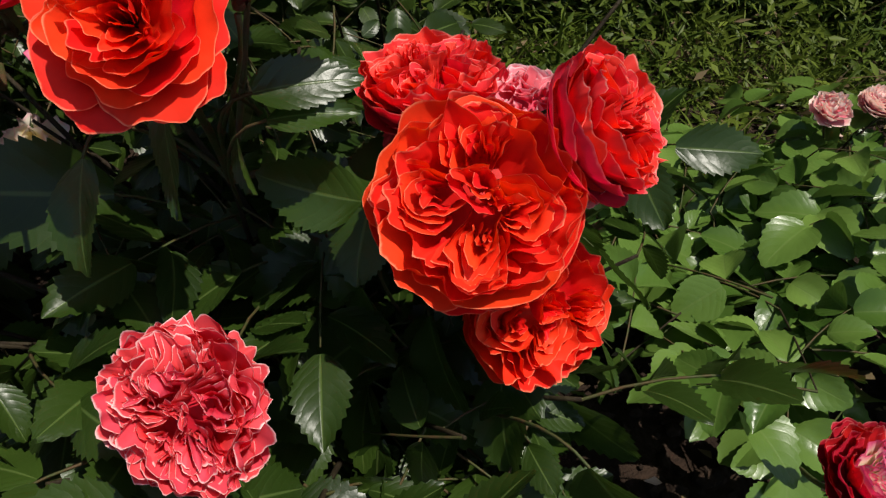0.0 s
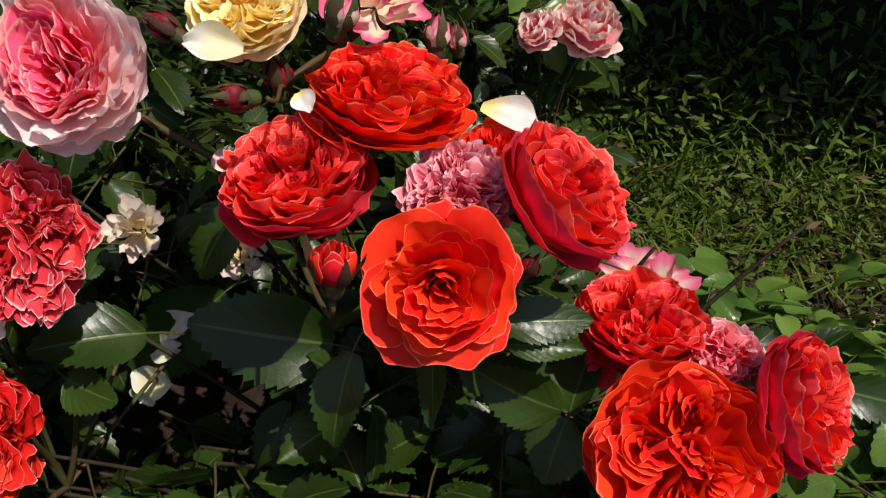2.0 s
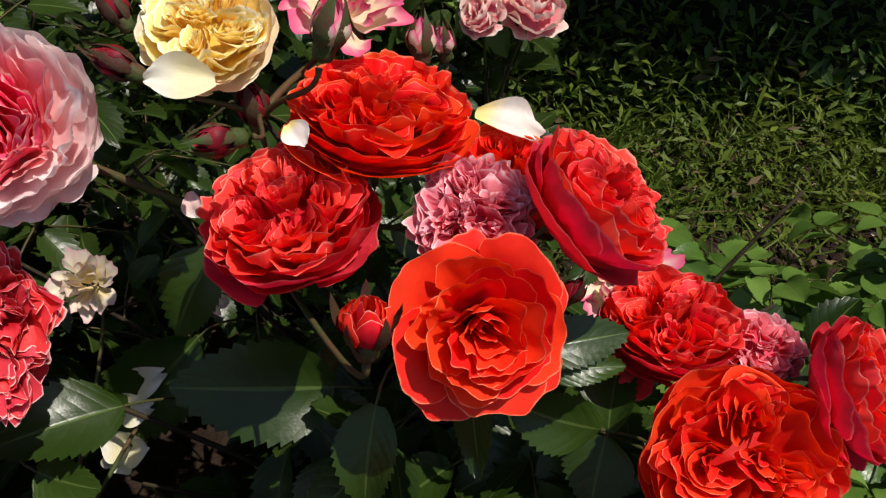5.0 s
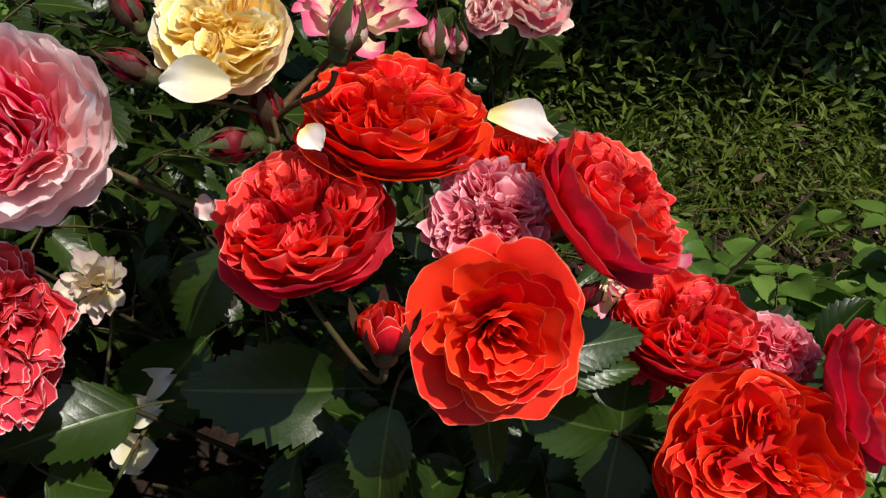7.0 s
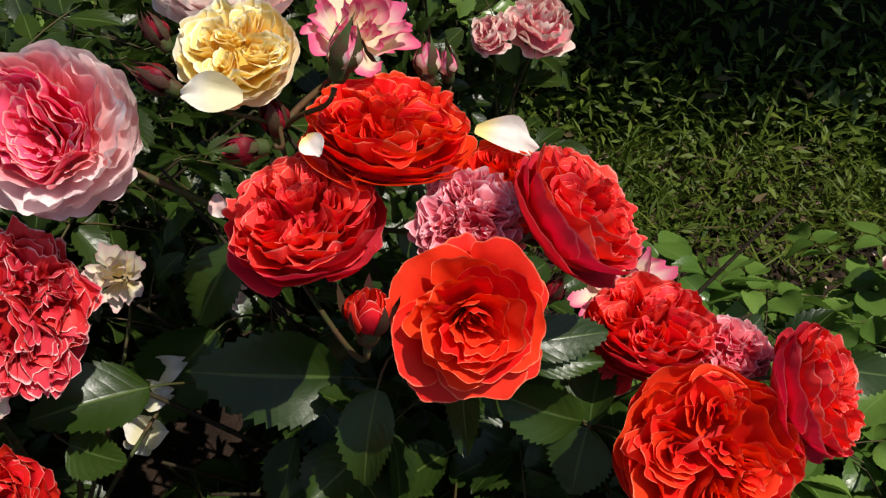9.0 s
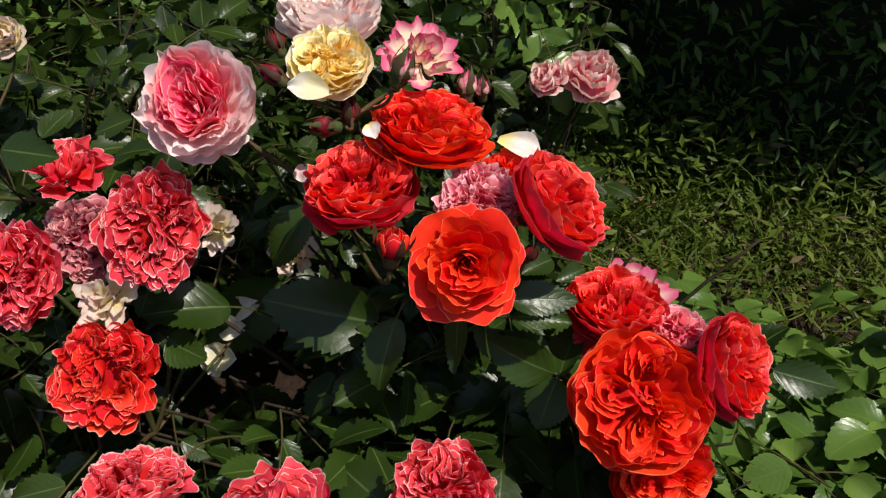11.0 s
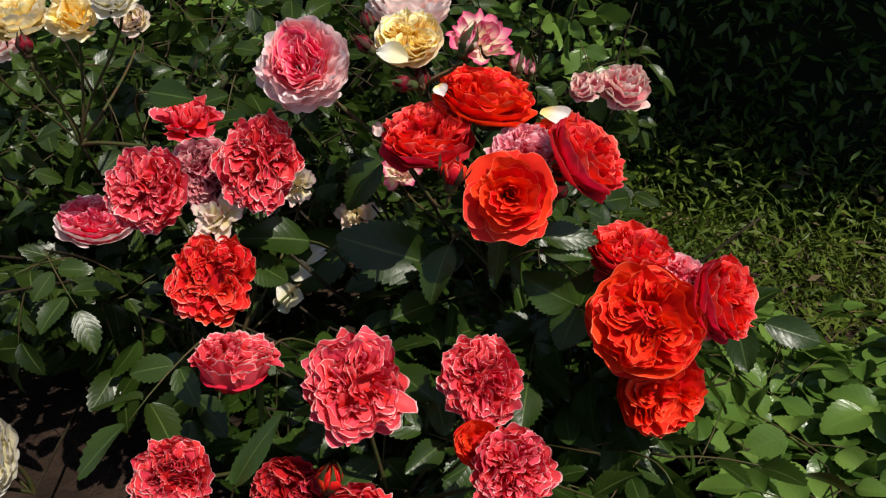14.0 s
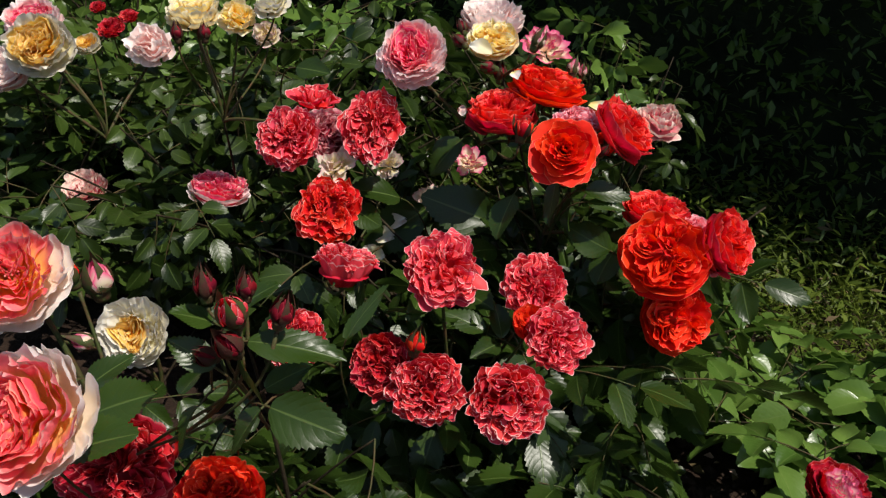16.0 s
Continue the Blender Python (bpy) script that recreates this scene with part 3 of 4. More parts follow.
def compound_leaf(name, L, rng, mat, pairs=2, rounder=1.0, stations=15):
    """A whole rose leaf: midstalk with a leaflet at its end and pairs along it."""
    stalk = L * (0.55 + 0.62 * pairs)
    pts = [Vector((0, stalk * t, 0.10 * stalk * t - 0.22 * stalk * t * t)) for t in (0, 0.25, 0.5, 0.75, 1.0)]
    v, f, uv = tube(pts, [0.0010, 0.0009, 0.0008, 0.0007, 0.0005], 4)
    verts, faces, uvs = list(map(tuple, v)), list(f), list(uv)
    idx = [1] * len(faces)

    def add(at, turn, size, tilt):
        lv, lf, luv = leaflet(size, size * rng.uniform(0.60, 0.70) * (1.28 if rounder < 1 else 1), rng, rounder, 0.95 if rounder < 1 else 0.87, stations)
        m = Matrix.Translation(at) @ Matrix.Rotation(turn, 4, "Z") @ Matrix.Rotation(tilt, 4, "X") @ Matrix.Rotation(rng.uniform(-0.6, 0.6), 4, "Y") @ Matrix.Translation((0, 0.004, 0))
        k = len(verts)
        verts.extend(tuple(m @ Vector(p)) for p in lv)
        faces.extend(tuple(i + k for i in q) for q in lf)
        uvs.extend(luv)
        idx.extend([0] * len(lf))

    add(pts[-1], rng.uniform(-0.15, 0.15), L, rng.uniform(-0.35, 0.0))
    for p in range(pairs):
        t = 1 - (p + 0.55) / (pairs + 0.35)
        at = pts[0].lerp(pts[-1], t) + Vector((0, 0, 0.06 * stalk * t * (1 - t)))
        s = L * (0.94 - 0.16 * p)
        add(at, rng.uniform(0.85, 1.2), s, rng.uniform(-0.3, 0.15))
        add(at, -rng.uniform(0.85, 1.2), s, rng.uniform(-0.3, 0.15))
    return mesh_from(name, verts, faces, uvs, [mat, STEM], idx)


OPEN_SIDE = Vector((0.0, -0.72, 0.62)).normalized()
OPEN_RIGHT = Vector((0.55, -0.62, 0.52)).normalized()
OPEN_LEFT = Vector((-0.45, -0.55, 0.70)).normalized()


def clear_of_blooms(p, reach):
    """False where a leaf would lie over the face of a flower."""
    for c, ax, R in BLOOMS:
        d = p - c
        for a in (ax, OPEN_SIDE, SUN_TO) + ((OPEN_RIGHT,) if c.x < -0.24 else (OPEN_LEFT,) if c.x > 0.15 else ()):
            along = d.dot(a)
            if -0.55 * R < along < 0.32 and (d - a * along).length < R * 0.92 + reach:
                return False
        if d.length < R * 0.9:
            return False
    return True


# thin, shaded hollows in the foliage
HOLLOWS = [(Vector((-0.28, 0.235, 0.28)), 0.035)]
# where the leaves hang limp and steep under the flowers
LIMP = [(Vector((-0.36, 0.24, 0.17)), 0.15), (Vector((-0.48, 0.10, 0.18)), 0.17)]


def bush(label, foot, tips, leaf_meshes, seed, per_cane, thick, start=0.25, reach=0.012, category="rose bush", shy=-0.014, tilt=(-1.25, 0.40), roll=1.0):
    """A rose bush: canes from one root to the tips, with whole leaves in a spiral along them."""
    rng = random.Random(seed)
    root = thing("rose_bush", foot, label, category)
    placed = []
    for tip in tips:
        tip = Vector(tip)
        f = foot + Vector((rng.uniform(-0.06, 0.06), rng.uniform(-0.05, 0.05), -0.01))
        out = Vector((tip.x - f.x, tip.y - f.y, 0))
        pts = bezier(f, f + out * 0.15 + Vector((0, 0, tip.z * 0.5)), tip - out * 0.30 + Vector((0, 0, -tip.z * 0.18)), tip, 14)
        if not any((tip - n).length < 1e-4 for n in NODES) and not all(clear_of_blooms(p, shy) for p in pts[5:]):
            continue
        v, fc, uv = tube([p - foot for p in pts], [thick * (1.6 - i / 13) for i in range(14)], 6)
        rng.random()
        part("cane", mesh_from("cane", v, fc, uv, [CANE]), root)
        az = rng.uniform(0, 6.3)
        for k in range(per_cane):
            t = 0.999 if k == per_cane - 1 else start + (1 - start) * (k + 0.5) / per_cane
            i = min(12, int(t * 13))
            p = pts[i].lerp(pts[i + 1], t * 13 - i)
            az += 2.39996 + rng.uniform(-0.3, 0.3)
            me = rng.choice(leaf_meshes)
            size = rng.uniform(0.75, 1.2)
            m = Matrix.Translation(p) @ Matrix.Rotation(az, 4, "Z") @ Matrix.Rotation(rng.uniform(-1.85, -1.15) if any((p - h).length < r for h, r in LIMP) else rng.uniform(*tilt) + 0.20 * t, 4, "X") @ Matrix.Rotation(rng.uniform(-roll, roll), 4, "Y") @ Matrix.Scale(size, 4)
            if not all(clear_of_blooms(m @ Vector((x, me["reach"] * s, 0)), reach) for x, s in ((0, 0.3), (0, 0.65), (0, 1.0), (0.03, 0.5), (-0.03, 0.5))):
                continue
            if any((m @ Vector((0, me["reach"] * s, 0)) - h).length < r for h, r in HOLLOWS for s in (0.45, 0.85)):
                continue
            if (m @ Vector((0, me["reach"], 0))).z < 0.015:
                continue
            placed.append((me, Matrix.Translation(-foot) @ m))
    # the leaves on the near and upper side are parts of their own, the rest one mass of foliage
    placed.sort(key=lambda q: q[1].translation.y - 0.8 * q[1].translation.z)
    for me, m in placed[:250]:
        part("leaf", me, root, "", m)
    if placed[250:]:
        verts, faces, uvs, idx, k = [], [], [], [], 0
        for me, m in placed[250:]:
            co, uvc, li = np.empty(len(me.vertices) * 3), np.empty(len(me.loops) * 2), np.empty(len(me.loops), dtype=np.int32)
            me.vertices.foreach_get("co", co)
            me.uv_layers[0].data.foreach_get("uv", uvc)
            me.loops.foreach_get("vertex_index", li)
            per = np.zeros((len(me.vertices), 2))
            per[li] = uvc.reshape(-1, 2)
            verts.append(co.reshape(-1, 3) @ np.array(m.to_3x3()).T + np.array(m.translation))
            uvs.append(per)
            for pol in me.polygons:
                faces.append(tuple(i + k for i in pol.vertices))
                idx.append(pol.material_index)
            k += len(me.vertices)
        mats = list(placed[0][0].materials)
        ob = part("foliage", mesh_from("foliage", np.concatenate(verts), faces, np.concatenate(uvs), mats, idx), root)
        tagged(ob, "", "", "", "stuff")
    return root


def leaf_set(name, n, L, mat, seed, pairs=2, rounder=1.0, stations=15):
    rng = random.Random(seed)
    out = []
    for _ in range(n):
        size = L * rng.uniform(0.85, 1.15)
        me = compound_leaf(name, size, rng, mat, pairs, rounder, stations)
        me["reach"] = size * (1.5 + 0.62 * pairs)
        out.append(me)
    return out

# ---- ground ----


def spaced(near_lo, near_hi, step, far):
    mid = list(np.arange(near_lo, near_hi + 1e-6, step))
    outer, d = [], step * 2
    p = 0.0
    while p < far:
        p += d
        d *= 1.7
        outer.append(p)
    return [near_lo - q for q in reversed(outer)] + mid + [near_hi + q for q in outer]


def ground_height(x, y):
    """Gentle lumps in the dug bed."""
    near = math.exp(-((x * x + (y - 0.6) ** 2) / 9.0))
    return near * (0.022 * noise.noise(Vector((x * 4.0, y * 4.0, 0.3))) + 0.010 * noise.noise(Vector((x * 17.0, y * 17.0, 2.3))) + 0.005 * noise.noise(Vector((x * 48.0, y * 48.0, 5.1)))) - 0.006


xs, ys = spaced(-1.4, 1.3, 0.022, 900.0), spaced(-0.9, 1.7, 0.022, 900.0)
gv = [(x, y, ground_height(x, y)) for y in ys for x in xs]
ground = new("ground", mesh_from("ground", gv, grid_faces(len(xs), len(ys)), [(v[0], v[1]) for v in gv], [SOIL]))
tagged(ground, "dark brown crumbly garden soil under the roses", "soil", "", "structure")


def clods(count, seed):
    """Loose crumbs of soil lying on the bed."""
    rng = random.Random(seed)
    ico = bmesh.new()
    bmesh.ops.create_icosphere(ico, subdivisions=1, radius=1.0)
    base = [v.co.copy() for v in ico.verts]
    tris = [tuple(v.index for v in f.verts) for f in ico.faces]
    ico.free()
    verts, faces = [], []
    for _ in range(count):
        x, y = rng.uniform(0.0, 0.75), rng.uniform(0.15, 1.1)
        r = 0.0025 + 0.011 * rng.random() ** 3
        z = ground_height(x, y) + r * 0.35
        k = len(verts)
        sx, sy, sz = (rng.uniform(0.7, 1.3) for _ in range(3))
        for b in base:
            j = rng.uniform(0.75, 1.2)
            verts.append((x + b.x * r * sx * j, y + b.y * r * sy * j, z + b.z * r * sz * j * 0.8))
        faces.extend(tuple(i + k for i in t) for t in tris)
    ob = new("soil_crumbs", mesh_from("soil_crumbs", verts, faces, None, [CLOD], None, False))
    return tagged(ob, "loose crumbs of dark brown soil on the bed", "soil crumbs", "", "stuff")


clods(2600, 3)


def blades(name, count, area, tall, wide, bend, mats, dry, seed, label, category, dens=None):
    """Grass: many bent tapering blades in one object."""
    rng = np.random.default_rng(seed)
    x, y = rng.uniform(area[0], area[1], count), rng.uniform(area[2], area[3], count)
    if dens:
        keep = np.array([dens(a, b) > r for a, b, r in zip(x, y, rng.random(count))])
        x, y = x[keep], y[keep]
    n = len(x)
    clump = np.array([noise.noise(Vector((p * 9, q * 9, 4.0))) for p, q in zip(x, y)])
    h = rng.uniform(tall[0], tall[1], n) * np.clip(0.75 + 1.5 * clump, 0.25, 1.6)
    a = rng.uniform(0, 2 * np.pi, n)
    w = wide * rng.uniform(0.6, 1.3, n)
    lean = h * rng.uniform(bend[0], bend[1], n)
    z = np.array([ground_height(p, q) for p, q in zip(x, y)])
    la = rng.uniform(0, 2 * np.pi, n)
    lv = []
    for t, ww in ((0, 1.0), (0.4, 0.95), (0.75, 0.65), (1.0, 0.06)):
        cx = x + np.cos(la) * lean * t ** 1.8
        cy = y + np.sin(la) * lean * t ** 1.8
        cz = z + h * (t - 0.35 * t * t * (lean / np.maximum(h, 1e-6)))
        for s in (-0.5, 0.5):
            lv.append(np.stack([cx + np.cos(a) * w * ww * s, cy + np.sin(a) * w * ww * s, cz], 1))
    verts = np.stack(lv, 1).reshape(-1, 3)
    faces = [(8 * i + 2 * j, 8 * i + 2 * j + 1, 8 * i + 2 * j + 3, 8 * i + 2 * j + 2) for i in range(n) for j in range(3)]
    idx = np.repeat((rng.random(n) < dry).astype(np.int32), 3)
    ob = new(name, mesh_from(name, verts, faces, None, mats, idx))
    return tagged(ob, label, category, "", "stuff")


def lawn_density(x, y):
    return (0.25 + 0.75 * max(0.0, min(1.0, 0.6 + 2.2 * noise.noise(Vector((x * 8, y * 8, 2.0)))))) * min(1.0, max(0.0, (y - 0.72 - 0.12 * x + 0.25 * noise.noise(Vector((x * 3.5, y * 3.5, 7.0)))) / 0.22))


blades("lawn", 20000, (-0.35, 1.9, 0.74, 1.5), (0.015, 0.085), 0.0042, (0.5, 1.6), [GRASS, DRY], 0.10, 11, "short sunlit grass with dry straw at the edge of the bed", "grass", lawn_density)
blades("tall_grass", 1300, (-0.5, 1.9, 1.08, 1.42), (0.03, 0.20), 0.0050, (0.5, 1.2), [GRASS, DRY], 0.04, 12, "tall green grass growing before the shady hedge", "grass")


def hedge_face(x, z):
    """Where the hedge's front stands at a height."""
    # Above 0.9 m an unseen overhang is added to shade the foot and lawn.
    over = min(1.0, max(0.0, (z - 0.9) / 1.1))
    return 1.35 - 0.05 * z - 0.52 * over * over * (3 - 2 * over) + 0.10 * noise.noise(Vector((x * 2.2, z * 2.2, 3.0))) + 0.04 * noise.noise(Vector((x * 7, z * 7, 1.0)))


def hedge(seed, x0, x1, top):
    """A dense hedge: a shell coloured as the shade inside, with thousands of small leaves over it."""
    root = thing("hedge", ((x0 + x1) / 2, 1.7, 0), "dense dark green hedge with an unseen overhang added for shade", "hedge")
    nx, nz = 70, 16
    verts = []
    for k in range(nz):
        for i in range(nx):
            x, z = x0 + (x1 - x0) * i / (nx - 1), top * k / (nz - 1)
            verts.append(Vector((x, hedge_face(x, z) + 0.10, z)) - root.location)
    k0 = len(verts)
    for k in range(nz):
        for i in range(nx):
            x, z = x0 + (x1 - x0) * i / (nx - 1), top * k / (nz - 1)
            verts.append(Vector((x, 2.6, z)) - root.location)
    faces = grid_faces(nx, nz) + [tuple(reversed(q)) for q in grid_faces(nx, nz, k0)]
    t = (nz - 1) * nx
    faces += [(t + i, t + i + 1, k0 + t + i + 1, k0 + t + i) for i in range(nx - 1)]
    part("thicket", mesh_from("thicket", verts, faces, None, [HEDGE_SHADE]), root, "near-black shell inside the hedge, coloured as shade")
    rng = random.Random(seed)
    verts, faces, uvs = [], [], []
    for _ in range(30000):
        x = rng.uniform(x0, x1)
        z = 1.5 * rng.random() ** 1.4 + 0.02
        p = Vector((x, hedge_face(x, z) + rng.uniform(-0.06, 0.10), z)) - root.location
        L = rng.uniform(0.018, 0.05)
        m = Matrix.Translation(p) @ Euler((rng.uniform(-1.2, 0.6), rng.uniform(-0.7, 0.7), rng.uniform(2.0, 4.3))).to_matrix().to_4x4()
        k = len(verts)
        w = L * rng.uniform(0.08, 0.24)
        for q in ((0, 0, 0), (-w, 0.35 * L, 0.1 * w), (0, 0.4 * L, -0.15 * w), (w, 0.35 * L, 0.1 * w), (-0.7 * w, 0.7 * L, 0), (0, 0.72 * L, -0.12 * w), (0.7 * w, 0.7 * L, 0), (0, L, -0.2 * w)):
            verts.append(m @ Vector(q))
            uvs.append((q[0] / w, q[1] / L))
        faces.extend(tuple(k + i for i in q) for q in ((0, 2, 1), (0, 3, 2), (1, 2, 5, 4), (2, 3, 6, 5), (4, 5, 7), (5, 6, 7)))
    ob = part("leaves", mesh_from("leaves", verts, faces, uvs, [HEDGE]), root)
    tagged(ob, "", "", "", "stuff")
    return root


hedge(21, -3.4, 2.8, 2.2)


def litter(name, count, seed, place, size, slim, mats, dry, label, category):
    """Small pointed leaves strewn over an area, in one object; place() gives a spot and how far it may tilt."""
    rng = random.Random(seed)
    verts, faces, uvs, idx = [], [], [], []
    for _ in range(count):
        p, tilt = place(rng)
        L = rng.uniform(*size)
        w = L * rng.uniform(*slim)
        m = Matrix.Translation(p) @ Euler((rng.uniform(-tilt, tilt), rng.uniform(-tilt, tilt), rng.uniform(0, 6.3))).to_matrix().to_4x4()
        k = len(verts)
        for q in ((0, 0, 0), (-w, 0.4 * L, 0.3 * w), (0, 0.42 * L, 0), (w, 0.4 * L, 0.3 * w), (0, L, -0.4 * w)):
            verts.append(m @ Vector(q))
            uvs.append((q[0] / w, q[1] / L))
        faces.extend(tuple(k + i for i in q) for q in ((0, 2, 1), (0, 3, 2), (1, 2, 4), (2, 3, 4)))
        idx.extend([1 if rng.random() < dry else 0] * 4)
    ob = new(name, mesh_from(name, verts, faces, uvs, mats, idx))
    return tagged(ob, label, category, "", "stuff")


def weed_spot(rng):
    x, y = rng.uniform(-0.6, 1.9), 0.92 + 0.46 * rng.random() ** 0.7
    top = 0.025 + max(0.0, y - 1.05) * 0.75 * (0.6 + 0.8 * abs(noise.noise(Vector((x * 5, y * 5, 0)))))
    return Vector((x, y, ground_height(x, y) + 0.006 + top * rng.random())), 1.0


def fallen_spot(rng):
    x, y = rng.uniform(0.0, 1.6), rng.uniform(0.3, 1.25)
    return Vector((x, y, ground_height(x, y) + 0.008 + 0.012 * rng.random())), 0.35


litter("weeds", 17000, 41, weed_spot, (0.010, 0.042), (0.07, 0.20), [GRASS, DRY], 0.07, "low green weeds and clover among the grass", "weeds")
litter("dry_leaves", 900, 42, fallen_spot, (0.006, 0.020), (0.25, 0.45), [DRY, FALLEN], 0.25, "small dry leaves and pale fallen petals on the ground", "dry leaves")

# ---- roses ----
rose("quartered", "orange", (0.013, 0.215, 0.389), 0.0413, (0.00, -0.72, 0.70), "large orange-red ruffled rose in full bloom")
rose("quartered", "orange", (0.042, 0.220, 0.327), 0.0358, (0.42, -0.74, 0.52), "orange-red ruffled rose tucked beneath a larger bloom")
rose("quartered", "red", (-0.008, 0.289, 0.410), 0.0334, (-0.05, -0.05, 1.00), "bright red ruffled rose facing the sky", 1, 1.2)
rose("quartered", "red", (0.072, 0.246, 0.406), 0.0315, (0.74, -0.36, 0.56), "red rose with pinkish outer petals turned sideways", 0, 1.25)
rose("quartered", "dusty", (0.037, 0.279, 0.400), 0.0189, (0.05, -0.33, 0.94), "faded dusty pink rose wedged between red roses")
rose("spent", "dusty", (0.059, 0.242, 0.379), 0.0113, (0.36, -0.59, 0.72), "withered mauve rose behind red blooms")
rose("open", "orange", (-0.102, 0.212, 0.465), 0.0335, (0.08, -0.82, 0.56), "open orange rose with a dark spiral centre")
rose("quartered", "red", (-0.183, 0.267, 0.482), 0.0366, (-0.10, -0.24, 0.96), "bright red ruffled rose cupped upward", 0, 1.2)
rose("quartered", "orange", (-0.147, 0.306, 0.511), 0.0396, (0.10, -0.07, 0.99), "orange-red rose at the top of a cluster")
rose("quartered", "red", (-0.052, 0.272, 0.489), 0.0338, (0.64, -0.08, 0.77), "red ruffled rose leaning to the sunlit grass", 0, 1.2)
rose("quartered", "dusty", (-0.107, 0.271, 0.478), 0.0256, (-0.09, -0.59, 0.80), "faded mauve-pink rose with crumpled petals")
rose("quartered", "orange", (-0.086, 0.322, 0.468), 0.0290, (0.21, -0.35, 0.91), "small orange rose half hidden behind faded bloom")
rose("loose", "creampink", (0.029, 0.490, 0.269), 0.0469, (0.01, -0.49, 0.87), "withered cream and pink rose above the low leaves")
rose("cup", "blush", (-0.290, 0.267, 0.514), 0.0377, (0.08, -0.80, 0.60), "large pale pink rose with deep pink centre")
rose("quartered", "yellow", (-0.215, 0.300, 0.544), 0.0264, (0.02, -0.55, 0.83), "yellow ruffled rose with a loose white petal")
rose("cup", "blushpale", (-0.236, 0.361, 0.556), 0.0362, (-0.01, -0.33, 0.94), "pale pink rose behind a yellow bloom")
rose("loose", "creampink", (-0.167, 0.346, 0.539), 0.0273, (0.28, -0.49, 0.83), "withered cream rose edged in magenta")
rose("spent", "mauve", (-0.043, 0.770, 0.412), 0.0410, (0.17, -0.54, 0.82), "faded mauve-pink rose hanging in the shade")
rose("spent", "mauve", (-0.097, 0.745, 0.408), 0.0260, (-0.24, -0.60, 0.76), "small faded pink rose beside another spent bloom")
rose("quartered", "coral", (-0.383, 0.176, 0.421), 0.0337, (0.09, -0.86, 0.50), "coral red ruffled rose with pale petal edges")
rose("quartered", "dustydark", (-0.367, 0.230, 0.419), 0.0277, (0.16, -0.79, 0.59), "withered purple-pink rose between two red ones")
rose("quartered", "crimsonpale", (-0.309, 0.226, 0.439), 0.0315, (0.50, -0.76, 0.43), "crimson rose with crumpled drooping petals", 2, 1.0, ((-0.15, 0.55, 0.8), 1.32), (), 0.14, 1.3)
rose("loose", "coral", (-0.420, 0.294, 0.436), 0.0330, (0.19, -0.25, 0.95), "overblown coral rose shaded by a leaf")
rose("quartered", "red2", (-0.328, 0.173, 0.356), 0.0351, (0.16, -0.79, 0.59), "bright red wavy rose with an open heart", 1, 1.0, ((0.1, 0.5, 0.8), 1.06), (), 0.26, 1.25)
rose("loose", "ivory", (-0.337, 0.205, 0.394), 0.0190, (0.13, -0.72, 0.68), "spent cream rose beneath red blooms")
rose("goblet", "coral", (-0.273, 0.119, 0.336), 0.0330, (-0.06, 0.18, 0.98), "coral pink rose seen from the side on its stem", 0, 1.3)
rose("quartered", "coral", (-0.162, 0.081, 0.373), 0.0323, (0.23, -0.69, 0.68), "coral pink ruffled rose with white petal edges", 2, 1.0, ((-0.5, 0.5, 0.7), 1.1), (((1.0, -0.1, 0.05), 1.30),), 0.12)
rose("quartered", "coral", (-0.092, 0.145, 0.350), 0.0290, (0.05, -0.78, 0.62), "pink ruffled rose with folded pale-edged petals", 2, 1.0, ((-0.35, 0.30, 0.80), 1.18))
rose("quartered", "coral", (-0.051, 0.078, 0.342), 0.0277, (0.34, -0.69, 0.64), "pale coral rose with a drooping outer petal", 2)
rose("quartered", "orange", (-0.080, 0.095, 0.339), 0.0151, (0.22, -0.80, 0.56), "small orange rose behind a pink bloom")
rose("quartered", "crimson", (-0.202, 0.063, 0.266), 0.0289, (-0.03, -0.94, 0.33), "deep crimson rose low in the bush")
rose("quartered", "crimsonpale", (-0.152, 0.060, 0.260), 0.0343, (0.35, -0.89, 0.31), "crimson rose with pale wavy petal edges")
rose("quartered", "crimsonpale", (-0.074, 0.032, 0.294), 0.0325, (0.30, -0.91, 0.30), "red ruffled rose with thin white edges", 2)
rose("quartered", "crimsonpale", (-0.280, 0.040, 0.281), 0.0285, (0.19, -0.81, 0.56), "crimson pink ruffled rose low in the foliage")
rose("cup", "sunset", (-0.309, -0.207, 0.343), 0.0409, (0.02, -0.85, 0.53), "large pink and cream rose with yellow heart")
rose("cup", "sunset", (-0.415, -0.125, 0.369), 0.0389, (0.26, -0.66, 0.71), "pink and cream rose in full sun")
rose("quartered", "crimson", (-0.328, -0.124, 0.231), 0.0403, (0.43, -0.75, 0.50), "crimson rose shaded beneath a larger bloom")
rose("quartered", "orange", (-0.251, -0.106, 0.222), 0.0338, (0.18, -0.74, 0.65), "orange-red rose low at the front")
rose("cup", "white", (-0.472, 0.050, 0.218), 0.0360, (0.26, -0.77, 0.58), "white rose with a yellow quartered heart")
rose("cup", "creamyellow", (-0.836, 0.284, 0.425), 0.0441, (0.33, -0.78, 0.54), "cream rose with golden yellow heart")
rose("cup", "blush", (-0.905, 0.339, 0.442), 0.0404, (0.09, -0.57, 0.81), "pink rose behind a yellow one")
rose("cup", "blushpale", (-0.891, 0.279, 0.385), 0.0351, (0.01, -0.84, 0.54), "pale pink drooping rose")
rose("spent", "blushpale", (-0.805, 0.455, 0.421), 0.0370, (0.30, -0.70, 0.55), "white rose with loose petals", 2)
